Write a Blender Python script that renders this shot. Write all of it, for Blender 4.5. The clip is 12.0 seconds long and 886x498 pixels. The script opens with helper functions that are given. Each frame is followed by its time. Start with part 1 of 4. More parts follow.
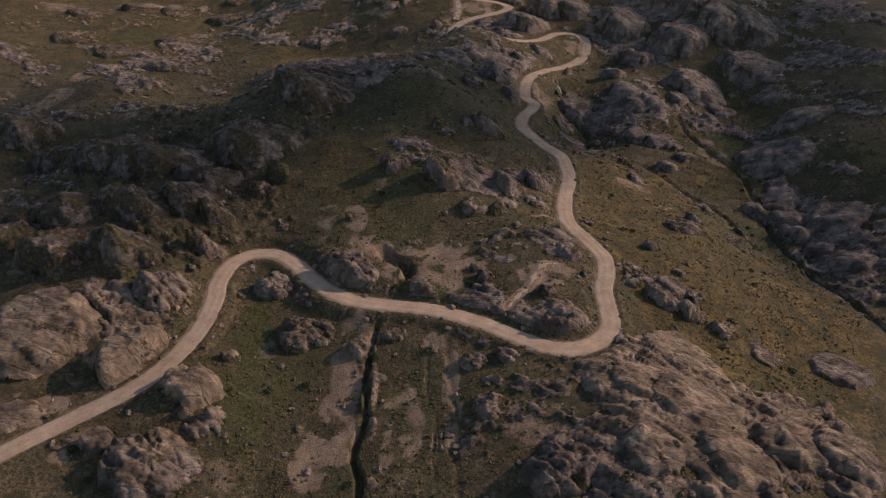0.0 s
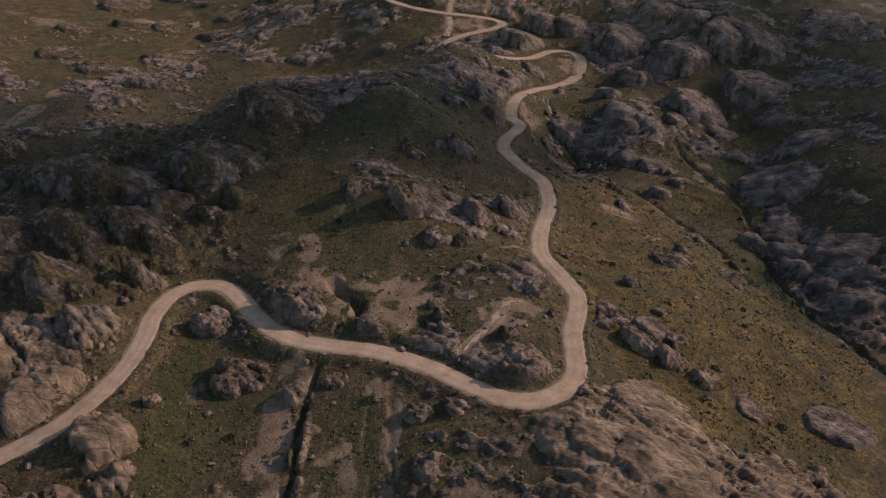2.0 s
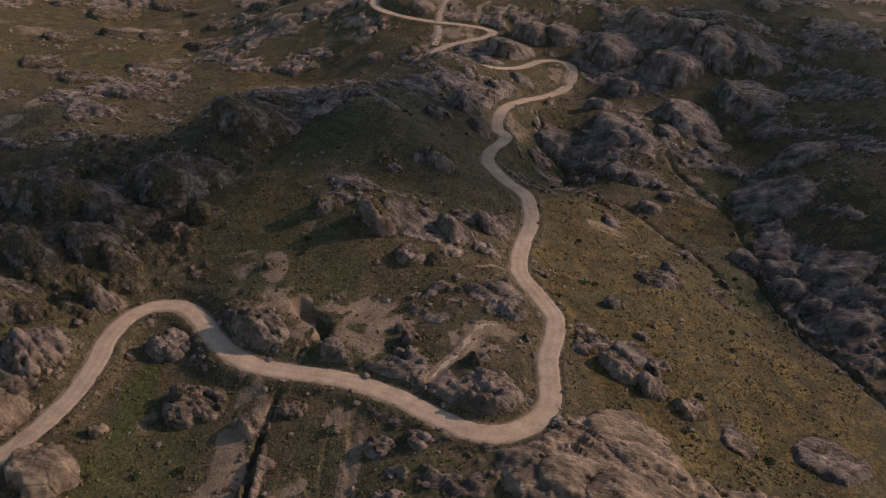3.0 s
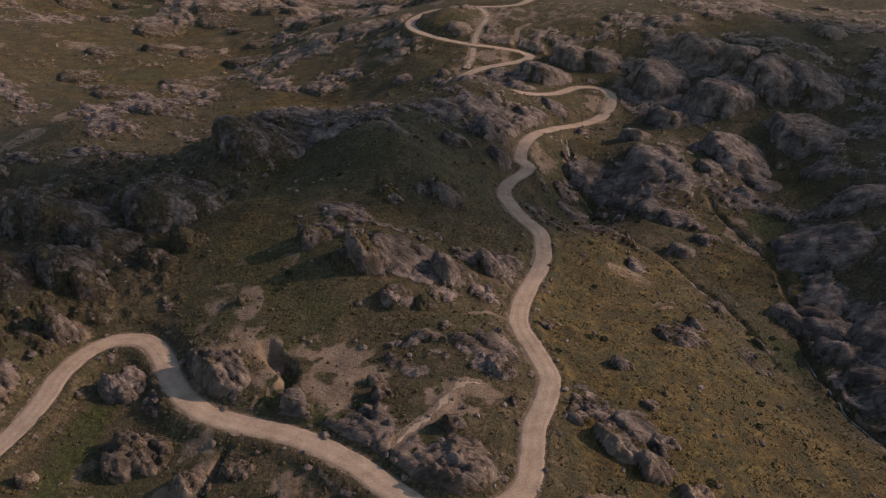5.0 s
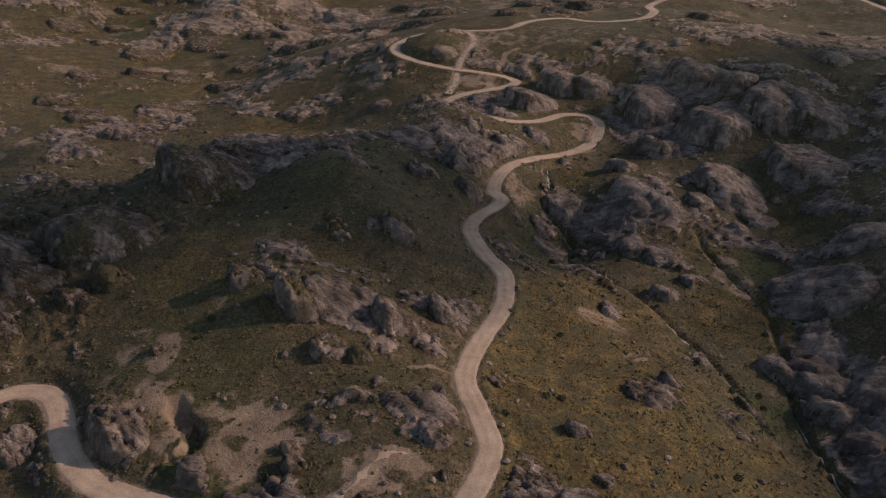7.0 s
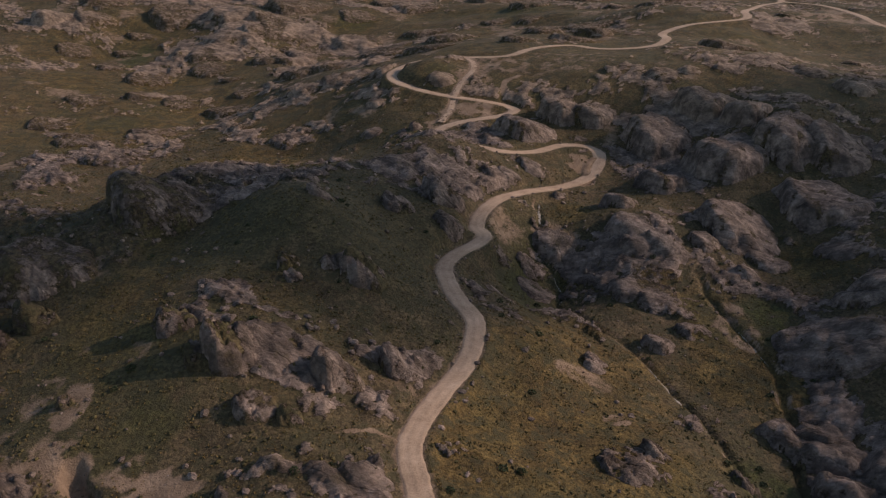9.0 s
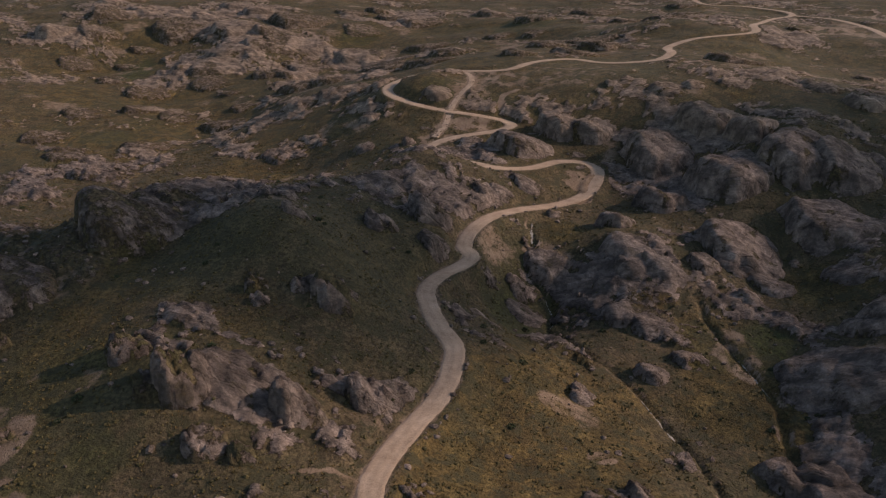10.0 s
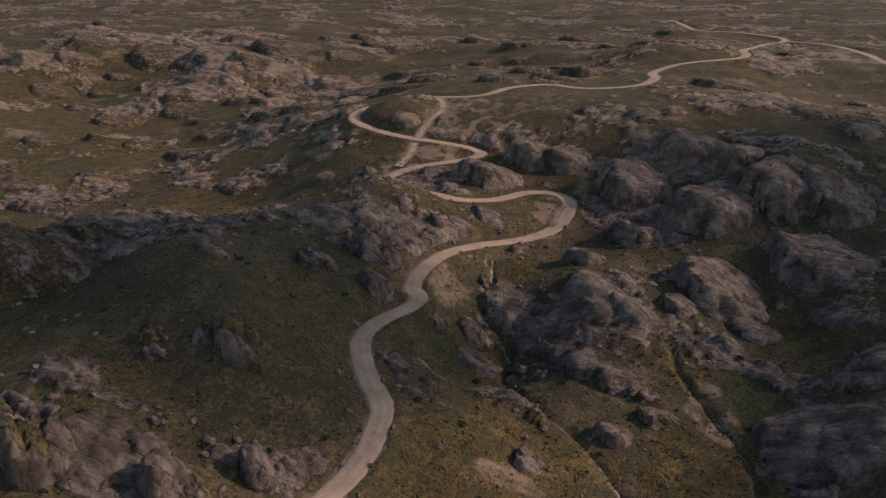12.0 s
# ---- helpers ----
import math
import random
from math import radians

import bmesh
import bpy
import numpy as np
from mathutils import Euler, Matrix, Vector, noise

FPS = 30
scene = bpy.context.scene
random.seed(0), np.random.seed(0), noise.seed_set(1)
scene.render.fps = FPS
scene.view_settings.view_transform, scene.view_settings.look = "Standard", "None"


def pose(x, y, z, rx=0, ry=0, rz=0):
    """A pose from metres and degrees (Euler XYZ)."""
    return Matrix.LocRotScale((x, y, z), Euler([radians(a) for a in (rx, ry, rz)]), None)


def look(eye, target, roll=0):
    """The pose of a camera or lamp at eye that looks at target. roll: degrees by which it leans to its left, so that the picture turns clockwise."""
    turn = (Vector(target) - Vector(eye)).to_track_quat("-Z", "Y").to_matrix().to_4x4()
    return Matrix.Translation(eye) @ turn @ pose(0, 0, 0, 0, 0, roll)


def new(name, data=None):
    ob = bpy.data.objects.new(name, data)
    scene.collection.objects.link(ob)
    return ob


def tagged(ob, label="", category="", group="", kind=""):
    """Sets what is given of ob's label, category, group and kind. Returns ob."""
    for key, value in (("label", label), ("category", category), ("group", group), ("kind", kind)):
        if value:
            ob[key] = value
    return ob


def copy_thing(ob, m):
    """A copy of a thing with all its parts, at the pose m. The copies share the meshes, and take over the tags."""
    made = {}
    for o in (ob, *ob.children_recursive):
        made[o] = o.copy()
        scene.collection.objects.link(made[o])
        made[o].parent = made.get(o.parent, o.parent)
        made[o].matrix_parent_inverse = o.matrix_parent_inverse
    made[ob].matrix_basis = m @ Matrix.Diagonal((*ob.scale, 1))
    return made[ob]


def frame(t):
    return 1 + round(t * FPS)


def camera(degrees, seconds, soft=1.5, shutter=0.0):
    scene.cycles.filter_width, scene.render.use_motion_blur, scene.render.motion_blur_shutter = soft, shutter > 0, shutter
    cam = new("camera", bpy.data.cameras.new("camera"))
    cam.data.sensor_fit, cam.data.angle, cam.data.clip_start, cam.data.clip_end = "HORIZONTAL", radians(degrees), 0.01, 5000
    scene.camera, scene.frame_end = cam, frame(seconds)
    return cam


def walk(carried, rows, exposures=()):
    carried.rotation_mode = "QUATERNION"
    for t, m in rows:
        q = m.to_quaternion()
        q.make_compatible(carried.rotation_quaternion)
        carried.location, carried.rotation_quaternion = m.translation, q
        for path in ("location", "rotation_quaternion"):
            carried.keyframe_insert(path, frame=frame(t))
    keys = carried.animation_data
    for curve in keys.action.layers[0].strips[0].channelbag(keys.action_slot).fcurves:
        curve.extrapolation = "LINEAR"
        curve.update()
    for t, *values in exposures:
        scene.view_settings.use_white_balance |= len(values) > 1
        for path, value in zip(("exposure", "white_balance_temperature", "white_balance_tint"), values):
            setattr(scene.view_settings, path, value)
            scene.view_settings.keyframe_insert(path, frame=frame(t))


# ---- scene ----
cam = camera(65.15, 12.0, 1.2)
PATH = [
    (0.0, look((0.11, 0.10, 86.61), (2.27, 171.57, -16.31), 0.19)),
    (0.5, look((3.53, 3.39, 85.57), (4.49, 175.52, -16.28), 0.13)),
    (1.0, look((6.87, 6.59, 84.68), (6.11, 179.27, -16.22), 0.08)),
    (1.5, look((10.30, 10.18, 83.78), (8.10, 183.45, -16.09), 0.05)),
    (2.0, look((13.51, 13.75, 82.95), (10.23, 187.59, -15.89), 0.01)),
    (2.5, look((16.84, 17.61, 82.26), (12.89, 191.97, -15.62), 0.01)),
    (3.0, look((20.10, 21.27, 81.62), (15.58, 196.16, -15.29), -0.02)),
    (3.2, look((21.56, 22.80, 81.33), (16.41, 197.91, -15.16), -0.04)),
    (5.0, look((32.83, 37.01, 78.50), (11.52, 213.51, -13.12), -0.03)),
    (5.5, look((36.01, 41.23, 77.71), (12.47, 218.17, -12.50), -0.04)),
    (6.0, look((38.98, 45.16, 76.85), (14.35, 222.70, -11.86), -0.07)),
    (6.5, look((42.01, 49.39, 76.03), (16.65, 227.66, -11.00), -0.05)),
    (7.0, look((44.80, 53.41, 75.40), (18.56, 232.30, -10.10), -0.02)),
    (7.2, look((45.98, 55.09, 75.13), (19.40, 234.26, -9.68), -0.05)),
    (8.8, look((54.10, 68.36, 72.15), (20.89, 249.10, -6.77), 0.02)),
    (9.0, look((55.11, 70.17, 71.86), (20.83, 251.01, -6.37), 0.04)),
    (9.5, look((57.88, 74.82, 71.07), (20.96, 255.97, -5.24), -0.00)),
    (10.0, look((60.32, 79.25, 70.31), (22.03, 260.87, -4.19), -0.02)),
    (10.5, look((62.79, 84.07, 69.52), (23.48, 266.23, -3.10), 0.01)),
    (11.0, look((65.29, 88.49, 68.78), (25.42, 271.22, -2.06), -0.05)),
    (11.5, look((67.77, 93.18, 68.11), (27.71, 276.57, -0.91), -0.07)),
    (12.0, look((70.04, 97.59, 67.30), (29.83, 281.60, 0.03), -0.09)),
]
walk(cam, PATH)

# ------------------------------------------------------------------ light
SUN_AZ, SUN_EL = 71.0, 28.5            # degrees: clockwise from +y, above the horizon
sun_way = Vector((math.sin(radians(SUN_AZ)) * math.cos(radians(SUN_EL)), math.cos(radians(SUN_AZ)) * math.cos(radians(SUN_EL)), math.sin(radians(SUN_EL))))
sun = new("sun", bpy.data.lights.new("sun", "SUN"))
sun.data.energy, sun.data.angle, sun.data.color = 3.6, radians(0.7), (1.0, 0.785, 0.665)
sun.matrix_world = look(sun_way * 800, (0, 0, 0))
world = bpy.data.worlds.new("sky")
scene.world = world
world.use_nodes = True
wn = world.node_tree.nodes
sky = wn.new("ShaderNodeTexSky")
sky.sky_type, sky.sun_disc = "NISHITA", False
sky.sun_elevation, sky.sun_rotation = radians(SUN_EL), radians(SUN_AZ)
world.node_tree.links.new(sky.outputs[0], wn["Background"].inputs[0])
wn["Background"].inputs[1].default_value = 0.138


# ------------------------------------------------------------------ noise
def hashed(ix, iy, seed):
    h = (ix.astype(np.int64) * 374761393 + iy.astype(np.int64) * 668265263 + seed * 974634777) & 0xFFFFFFFF
    h = ((h ^ (h >> 13)) * 1274126177) & 0xFFFFFFFF
    h = ((h ^ (h >> 16)) * 2246822519) & 0xFFFFFFFF
    return ((h ^ (h >> 15)) & 0xFFFFFF) / 16777216.0


def perlin(x, y, seed=0):
    """Gradient noise, about -1 to 1."""
    ix, iy = np.floor(x), np.floor(y)
    fx, fy = x - ix, y - iy
    u, v = fx * fx * fx * (fx * (fx * 6 - 15) + 10), fy * fy * fy * (fy * (fy * 6 - 15) + 10)

    def corner(a, b):
        g = hashed(ix + a, iy + b, seed) * 2 * math.pi
        return np.cos(g) * (fx - a) + np.sin(g) * (fy - b)
    low = corner(0, 0) * (1 - u) + corner(1, 0) * u
    high = corner(0, 1) * (1 - u) + corner(1, 1) * u
    return (low * (1 - v) + high * v) * 1.5


def fbm(x, y, octaves=4, seed=0, gain=0.5):
    total, weight, norm = 0.0, 1.0, 0.0
    for k in range(octaves):
        total = total + weight * perlin(x * 2 ** k + 17.3 * k, y * 2 ** k - 9.1 * k, seed + k)
        norm, weight = norm + weight, weight * gain
    return total / norm


def domes(x, y, seed=0):
    """Rounded bosses that meet in creases, 0 to 1, of random heights, and the distance to the crease."""
    ix, iy = np.floor(x), np.floor(y)
    f1, f2, own = np.full(x.shape, 9.0), np.full(x.shape, 9.0), np.zeros(x.shape)
    for a in (-1, 0, 1):
        for b in (-1, 0, 1):
            px, py = ix + a + hashed(ix + a, iy + b, seed), iy + b + hashed(ix + a, iy + b, seed + 7)
            d = np.hypot(px - x, py - y)
            nearer = d < f1
            f2 = np.where(nearer, f1, np.minimum(f2, d))
            own = np.where(nearer, hashed(ix + a, iy + b, seed + 13), own)
            f1 = np.where(nearer, d, f1)
    joint = f2 - f1
    return (0.35 + 0.65 * own) * np.sqrt(np.clip(joint / (f1 + f2 + 1e-6), 0, 1)), joint


def saw(t):
    """Tilted beds: a short steep rise, then a long gentle fall, 0 to 1."""
    f = t - np.floor(t)
    return np.where(f < 0.13, f / 0.13, (1 - f) / 0.87)


def step(a, b, v):
    s = np.clip((v - a) / (b - a), 0, 1)
    return s * s * (3 - 2 * s)


# ------------------------------------------------------------------ the lie of the land
# rounded landforms: x, y, radius, height
NEAR_FORMS = [(110, 126, 34, -13.10), (3, 159, 12, 6.04), (-42, 141, 12, -4.31), (-83, 138, 20, 6.13), (34, 112, 20, 3.04), (93, 168, 12, -2.72), (-42, 168, 12, -1.70),
    (12, 186, 12, 3.10), (48, 114, 12, -1.94), (-60, 114, 12, 2.04), (-6, 123, 12, 0.81), (111, 186, 12, -4.29), (-31, 86, 20, -3.83), (39, 87, 12, 2.38),
    (110, 82, 34, -7.52), (39, 177, 12, -0.91), (102, 159, 12, -3.29), (-6, 177, 12, 1.39)]
MIDDLE_FORMS = [(110, 214, 34, -18.67), (-44, 192, 34, 11.94), (60, 242, 20, -6.05), (60, 190, 20, -9.07), (138, 281, 20, -10.46), (3, 204, 12, 7.16), (-154, 258, 34, -15.39),
    (48, 222, 12, -6.71), (-5, 242, 20, 6.13), (-83, 255, 20, -7.48), (-42, 231, 12, 3.74), (57, 276, 12, -4.26), (30, 285, 12, 1.77), (138, 203, 20, 3.85),
    (129, 258, 12, 1.77), (48, 195, 12, 4.84), (30, 204, 12, -2.29), (120, 240, 12, -3.98), (93, 267, 12, -2.65), (39, 258, 12, -2.21), (66, 222, 12, -2.57),
    (-18, 281, 20, -3.55), (12, 267, 12, 2.30), (-78, 222, 12, -2.21)]
FAR_FORMS = [(22, 390, 34, 9.44), (-110, 324, 34, -15.44), (73, 294, 20, -7.25), (-154, 412, 34, -14.14), (110, 368, 34, 9.95), (-15, 348, 12, 3.00), (110, 478, 34, 10.71),
    (-44, 294, 20, -7.71), (-88, 478, 34, -9.43), (-222, 384, 60, -5.69), (-109, 372, 20, -8.77), (-220, 456, 34, -10.42), (-330, 600, 110, 9.07), (-42, 672, 60, -7.74),
    (-176, 324, 34, -5.82), (93, 411, 12, 2.21), (129, 312, 12, 7.02), (-15, 312, 12, 2.18), (60, 346, 20, 3.18), (39, 321, 12, -3.25), (8, 346, 20, 1.54),
    (-42, 528, 60, -4.97), (176, 412, 34, -5.83), (-57, 333, 20, -3.13)]
MORE_FORMS = [(-42, 213, 12, 2.46), (102, 240, 12, -2.08), (-122, 255, 20, 4.01), (120, 267, 12, 1.94), (-6, 213, 12, 2.95), (-96, 213, 12, 1.60), (-88, 434, 34, -3.84),
    (99, 307, 20, -2.89), (330, 360, 110, 8.53), (-3, 353, 9, 4.00)]
RISES_AND_HOLLOWS_NEAR = [(-42, 92, 9, 1.46), (0, 92, 9, -1.20), (-5, 93, 20, -0.51), (-48, 98, 9, 1.59), (64, 104, 12, -1.53), (-66, 104, 9, -0.86), (-60, 110, 9, -1.43), (-30, 116, 9,
    -0.71), (96, 116, 9, 1.12), (-36, 116, 9, -1.32), (-54, 128, 9, 0.93), (-24, 140, 9, 1.57), (24, 140, 9, 1.30), (0, 140, 9, -0.91), (60, 140, 9, 0.89), (104, 152,
    34, -1.34), (6, 152, 9, -1.80), (-84, 152, 9, 0.99), (54, 170, 9, -0.79), (112, 171, 20, -1.31), (72, 176, 9, 1.88), (-54, 176, 9, -1.10), (-12, 176, 9, 0.77), (6,
    182, 9, -1.02)]
RISES_AND_HOLLOWS_ROAD = [(-112, 192, 12, -1.84), (-120, 192, 12, -1.51), (24, 194, 9, 0.77), (0, 194, 9, -1.50), (18, 194, 9, 1.57), (-64, 200, 34, -2.23), (-112, 200, 12, -2.11), (-30, 200,
    9, -2.55), (-120, 200, 12, -1.89), (84, 200, 9, -0.84), (-6, 212, 9, 1.23), (54, 212, 9, 1.65), (108, 212, 9, -1.13), (-12, 212, 9, 1.58), (96, 216, 12, -0.54),
    (-88, 216, 12, 1.37), (128, 216, 12, 2.02), (72, 218, 9, 1.04), (6, 218, 9, -1.38), (128, 224, 12, 2.22), (48, 230, 9, -1.56), (54, 236, 9, -2.15), (30, 236, 9,
    0.85), (84, 236, 9, -1.14)]
RISES_AND_HOLLOWS_HILL = [(54, 242, 9, -2.72), (48, 242, 9, -2.28), (72, 254, 9, 1.81), (18, 254, 9, -1.29), (-54, 254, 9, 1.80), (36, 254, 9, 0.52), (66, 254, 9, 1.20), (-56, 256, 12, 1.84),
    (112, 256, 12, -1.38), (120, 260, 9, -2.06), (-54, 260, 9, 1.57), (108, 260, 9, -1.45), (114, 260, 9, -1.57), (-148, 262, 20, 1.86), (112, 264, 12, -1.39), (120,
    266, 9, -1.73), (-136, 272, 34, 1.75), (6, 272, 9, 2.51), (24, 272, 9, 1.23), (-160, 272, 34, 1.59), (-148, 275, 20, 1.73), (144, 280, 12, 1.53), (24, 290, 9,
    -2.20), (80, 296, 12, -2.08)]
RISES_AND_HOLLOWS_FAR = [(19, 276, 8, 1.9), (12, 276, 7, 1.2), (21, 289, 6, -1.0), (60, 296, 9, 0.54), (-70, 301, 20, -0.90), (112, 304, 12, 1.07), (-16, 304, 12, -1.36), (144, 312, 12, -1.45), (-44, 314, 20, -1.52), (-135, 314, 20, 1.55), (144,
    320, 12, -1.71), (-122, 327, 20, 1.47), (64, 328, 12, -1.40), (112, 336, 12, -2.12), (88, 336, 12, 1.25), (-174, 340, 20, -1.21), (-187, 353, 20, -1.51), (-18, 353,
    20, 0.32), (-96, 392, 20, -1.70), (-115, 425, 60, -1.02), (-160, 440, 34, 1.72), (-64, 440, 34, -1.19), (-64, 464, 34, -1.18), (-250, 470, 60, -1.36), (-208, 488,
    34, -1.36), (-70, 515, 60, -1.13), (-205, 515, 60, -1.37)]
# soft areas of cover: x, y, half length, half width, turn in degrees, amount
GOLD = [(61, 150, 21.4, 40, -1, 1.2), (83, 136, 20.5, 31.4, -1, 1.2), (93, 127, 14.5, 17.8, -1, 1.1), (61, 185, 18.5, 29, -1, 0.9), (45, 157, 8.8, 28, -1, 1), (67, 108,
    13.6, 8.5, 0, 0.9), (63, 114, 5.9, 7.2, 0, 1), (95, 207, 12.9, 15.4, 8, 1), (94, 227, 12.6, 13.8, 8, 0.7), (2, 179, 7.4, 9.6, 11, 0.5), (-23, 172, 9.7, 25.8, 8,
    0.8), (-143, 340, 21.1, 17.8, 12, 1.2), (-159, 411, 26, 17, 12, 1.1), (-57, 293, 22.2, 20.9, 12, 1.2), (-377, 600, 36.4, 42.5, 12, 1.1)]
MORE_GOLD = [(-205, 395, 22.7, 21.9, 12, 1.1), (-91, 529, 18, 13.4, 12, 1.1), (13, 553, 32.3, 29.2, 12, 1.1), (1, 480, 10.8, 41.1, 12, 1.2), (-1, 385, 16.6, 14.2, 12, 1.2), (114,
    345, 5.7, 3.7, 12, 1.1), (137, 430, 8.6, 15.6, 12, 1.2), (151, 598, 33, 29.4, 12, 1), (121, 252, 10.1, 10.2, 12, 0.9), (59, 239, 5.1, 3.4, 12, 0.8), (55, 261, 5.7,
    5.5, 12, 1.1), (79, 237, 7.3, 2.1, 12, 0.9), (-215, 473, 68.1, 62.1, 12, 0.8), (-42, 332, 31.4, 22.7, 12, 0.8), (81, 444, 66.6, 71.1, 12, 0.6), (-132, 350, 59, 75,
    1, 0.8)]
GRASSY = [(61, 150, 21.4, 40, -1, 1), (83, 136, 20.5, 31.4, -1, 1), (93, 127, 13.2, 15.1, -1, 0.9), (61, 185, 18.5, 29, -1, 0.8), (-18, 156, 18.4, 12.8, -1, 0.7), (-30, 106,
    12.3, 13.3, -1, 0.9), (-22, 168, 10.7, 28.7, 8, 0.9), (-15, 195, 17.7, 14.9, 8, 0.5), (10, 215, 18.3, 26.6, 11, 0.7), (20, 181, 12.8, 6.6, 11, 0.5), (-4, 100, 7.5,
    14.2, -1, 0.7), (-143, 340, 18.8, 16.3, 12, 0.8), (-159, 411, 23.1, 14.4, 12, 0.8), (-57, 293, 22.2, 18.5, 12, 0.9), (-208, 399, 17.2, 18, 12, 0.7), (63, 114, 5.9,
    7.2, 0, 0.8)]
MORE_GRASSY = [(13, 553, 32.3, 28.1, 12, 0.8), (1, 480, 9.3, 37, 12, 0.9), (-1, 385, 16.6, 14.2, 12, 0.9), (121, 252, 8.9, 10.2, 12, 0.8), (104, 228, 5.6, 10, 12, 0.9), (46, 229,
    8.6, 11.3, 12, 0.9), (73, 216, 3.3, 11.3, 12, 0.7), (3, 344, 8.3, 8, 12, 0.8), (-90, 524, 17.8, 13.9, 12, 0.8), (-206, 455, 13.1, 21.9, 12, 0.8), (43, 168, 7, 13.1,
    8, 0.8), (95, 207, 10, 13.2, 8, 0.8), (41, 239, 7.8, 4.4, 12, 0.4), (114, 345, 4.7, 3.7, 12, 0.8), (6, 146, 11.3, 3.7, 8, 0.4)]
GREEN = [(-38, 117, 3.1, 18.4, -1, 1), (-30, 106, 8.9, 10.4, -1, 0.6), (-37, 95, 5.2, 10.2, -1, 0.8), (-18, 158, 18.6, 11.9, -1, 0.45), (-10, 164, 8.7, 11.4, -1, 0.5), (-23,
    145, 8.1, 6.4, -1, 0.5), (-9, 141, 8, 4.2, -1, 0.5), (-3, 100, 5.4, 12.9, -1, 0.45), (12, 98, 6.3, 7.7, -1, 0.4), (104, 228, 5.1, 10, 12, 1), (46, 229, 7.4, 11.3,
    12, 0.75), (-206, 455, 9.8, 21.9, 12, 0.9), (3, 344, 8.3, 8, 12, 0.5), (-62, 125, 7.3, 3.5, -1, 0.7), (94, 174, 6.1, 7.6, 8, 0.9), (-145, 342, 14.2, 11, 12, 0.5)]
MORE_GREEN = [(10, 215, 21, 29.6, 11, 0.32), (-15, 195, 17.7, 14.9, 8, 0.45), (-6, 147, 6.2, 4.6, 8, 0.6), (-37, 167, 7.2, 10.4, 8, 0.3), (-3, 163, 5.7, 6, 11, 0.5), (-7, 128,
    2.5, 5.6, -1, 0.9), (1, 123, 4.9, 2.8, -1, 0.7), (13, 550, 21.4, 23.8, 12, 0.6), (-91, 529, 14.4, 9.9, 12, 0.6), (34, 84, 2.9, 4.3, -1, 0.6), (49, 235, 10, 23.2, 8,
    0.5), (89, 224, 8, 10, 11, 0.4), (21, 132, 5.5, 3.5, 8, 0.35), (-4, 290, 13.7, 25.5, 12, 0.4)]
BARE = [(-6, 94, 4, 15, -1, 0.6), (-19, 92, 4, 9, -1, 0.8), (3, 133, 7.7, 8, -1, 1), (-11, 133, 2.8, 8.3, -1, 0.9), (25, 130, 6.9, 5, -1, 0.9), (-18, 136, 7.1, 8.8, -1, 0.6), (-21, 86, 5, 8.7, -1, 1), (-17, 106, 4.2, 15,
    -1, 0.95), (3, 98, 1.7, 16.5, -1, 0.9), (0, 111, 4, 3.1, -1, 0.8), (-18, 94, 4.7, 7.5, -1, 0.75), (-7, 85, 3.4, 7.2, -1, 0.6), (-43, 130, 3.8, 5.6, -1, 0.5), (-75,
    95, 7.2, 4, -1, 0.9), (-63, 87, 4.9, 3.4, -1, 0.9), (-49, 141, 9.3, 1.8, -1, 0.6), (-93, 131, 8.8, 4.1, -1, 0.5), (-26, 151, 3.2, 12, 1, 0.5)]
MORE_BARE = [(17, 320, 10.4, 5, 12, 1), (11, 307, 7.2, 7, 12, 0.9), (58, 293, 8.2, 4.4, 12, 0.9), (96, 224, 5.6, 11.8, 12, 0.6), (67, 180, 3.1, 2.1, 11, 0.9), (47, 251, 1.6, 5.8,
    12, 0.9), (187, 495, 17.1, 19, 12, 0.8), (25, 358, 17, 9.3, 12, 0.6), (3, 137, 6.8, 6.3, 8, 1), (-14, 140, 4, 4.5, 8, 0.8), (38, 129, 3.5, 7, 8, 0.4), (24, 132, 5.4,
    2.8, 8, 0.8), (-20, 148, 3.6, 6.9, 11, 0.7), (-2, 139, 7.2, 3.4, 11, 0.6), (48, 361, 25.3, 16.4, 12, 0.5)]
ROCKY = [(81, 102, 8, 11, -1, 0.6), (80, 120, 8, 7, -1, 0.5), (-4, 226, 22, 18, 8, 0.6), (14, 250, 14, 14, 8, 0.5), (44, 98, 15.9, 13, -1, 0.7), (53, 89, 15.1, 14.1, -1, 0.7), (26, 82, 9.4, 8.1, -1, 0.6), (49, 110, 9.3, 8.2, -1, 0.6), (69, 90, 11.4, 13.1, -1, 0.7), (26, 114, 6.9,
    7, -1, 0.5), (53, 129, 11.6, 9, -1, 0.5), (73, 118, 6.2, 4.8, -1, 0.6), (78, 233, 10.8, 6.2, 12, 0.3), (86, 229, 8.1, 8.6, 12, 0.3), (76, 248, 13, 11.8, 12, 0.3),
    (56, 207, 11.4, 9.4, 12, 0.65), (-74, 141, 28.7, 16.6, -1, 0.3), (-67, 185, 47.9, 45.6, -1, 0.18), (-33, 225, 14.3, 38.1, 11, 0.5), (111, 309, 36.2, 28.8, 12, 0.18)]
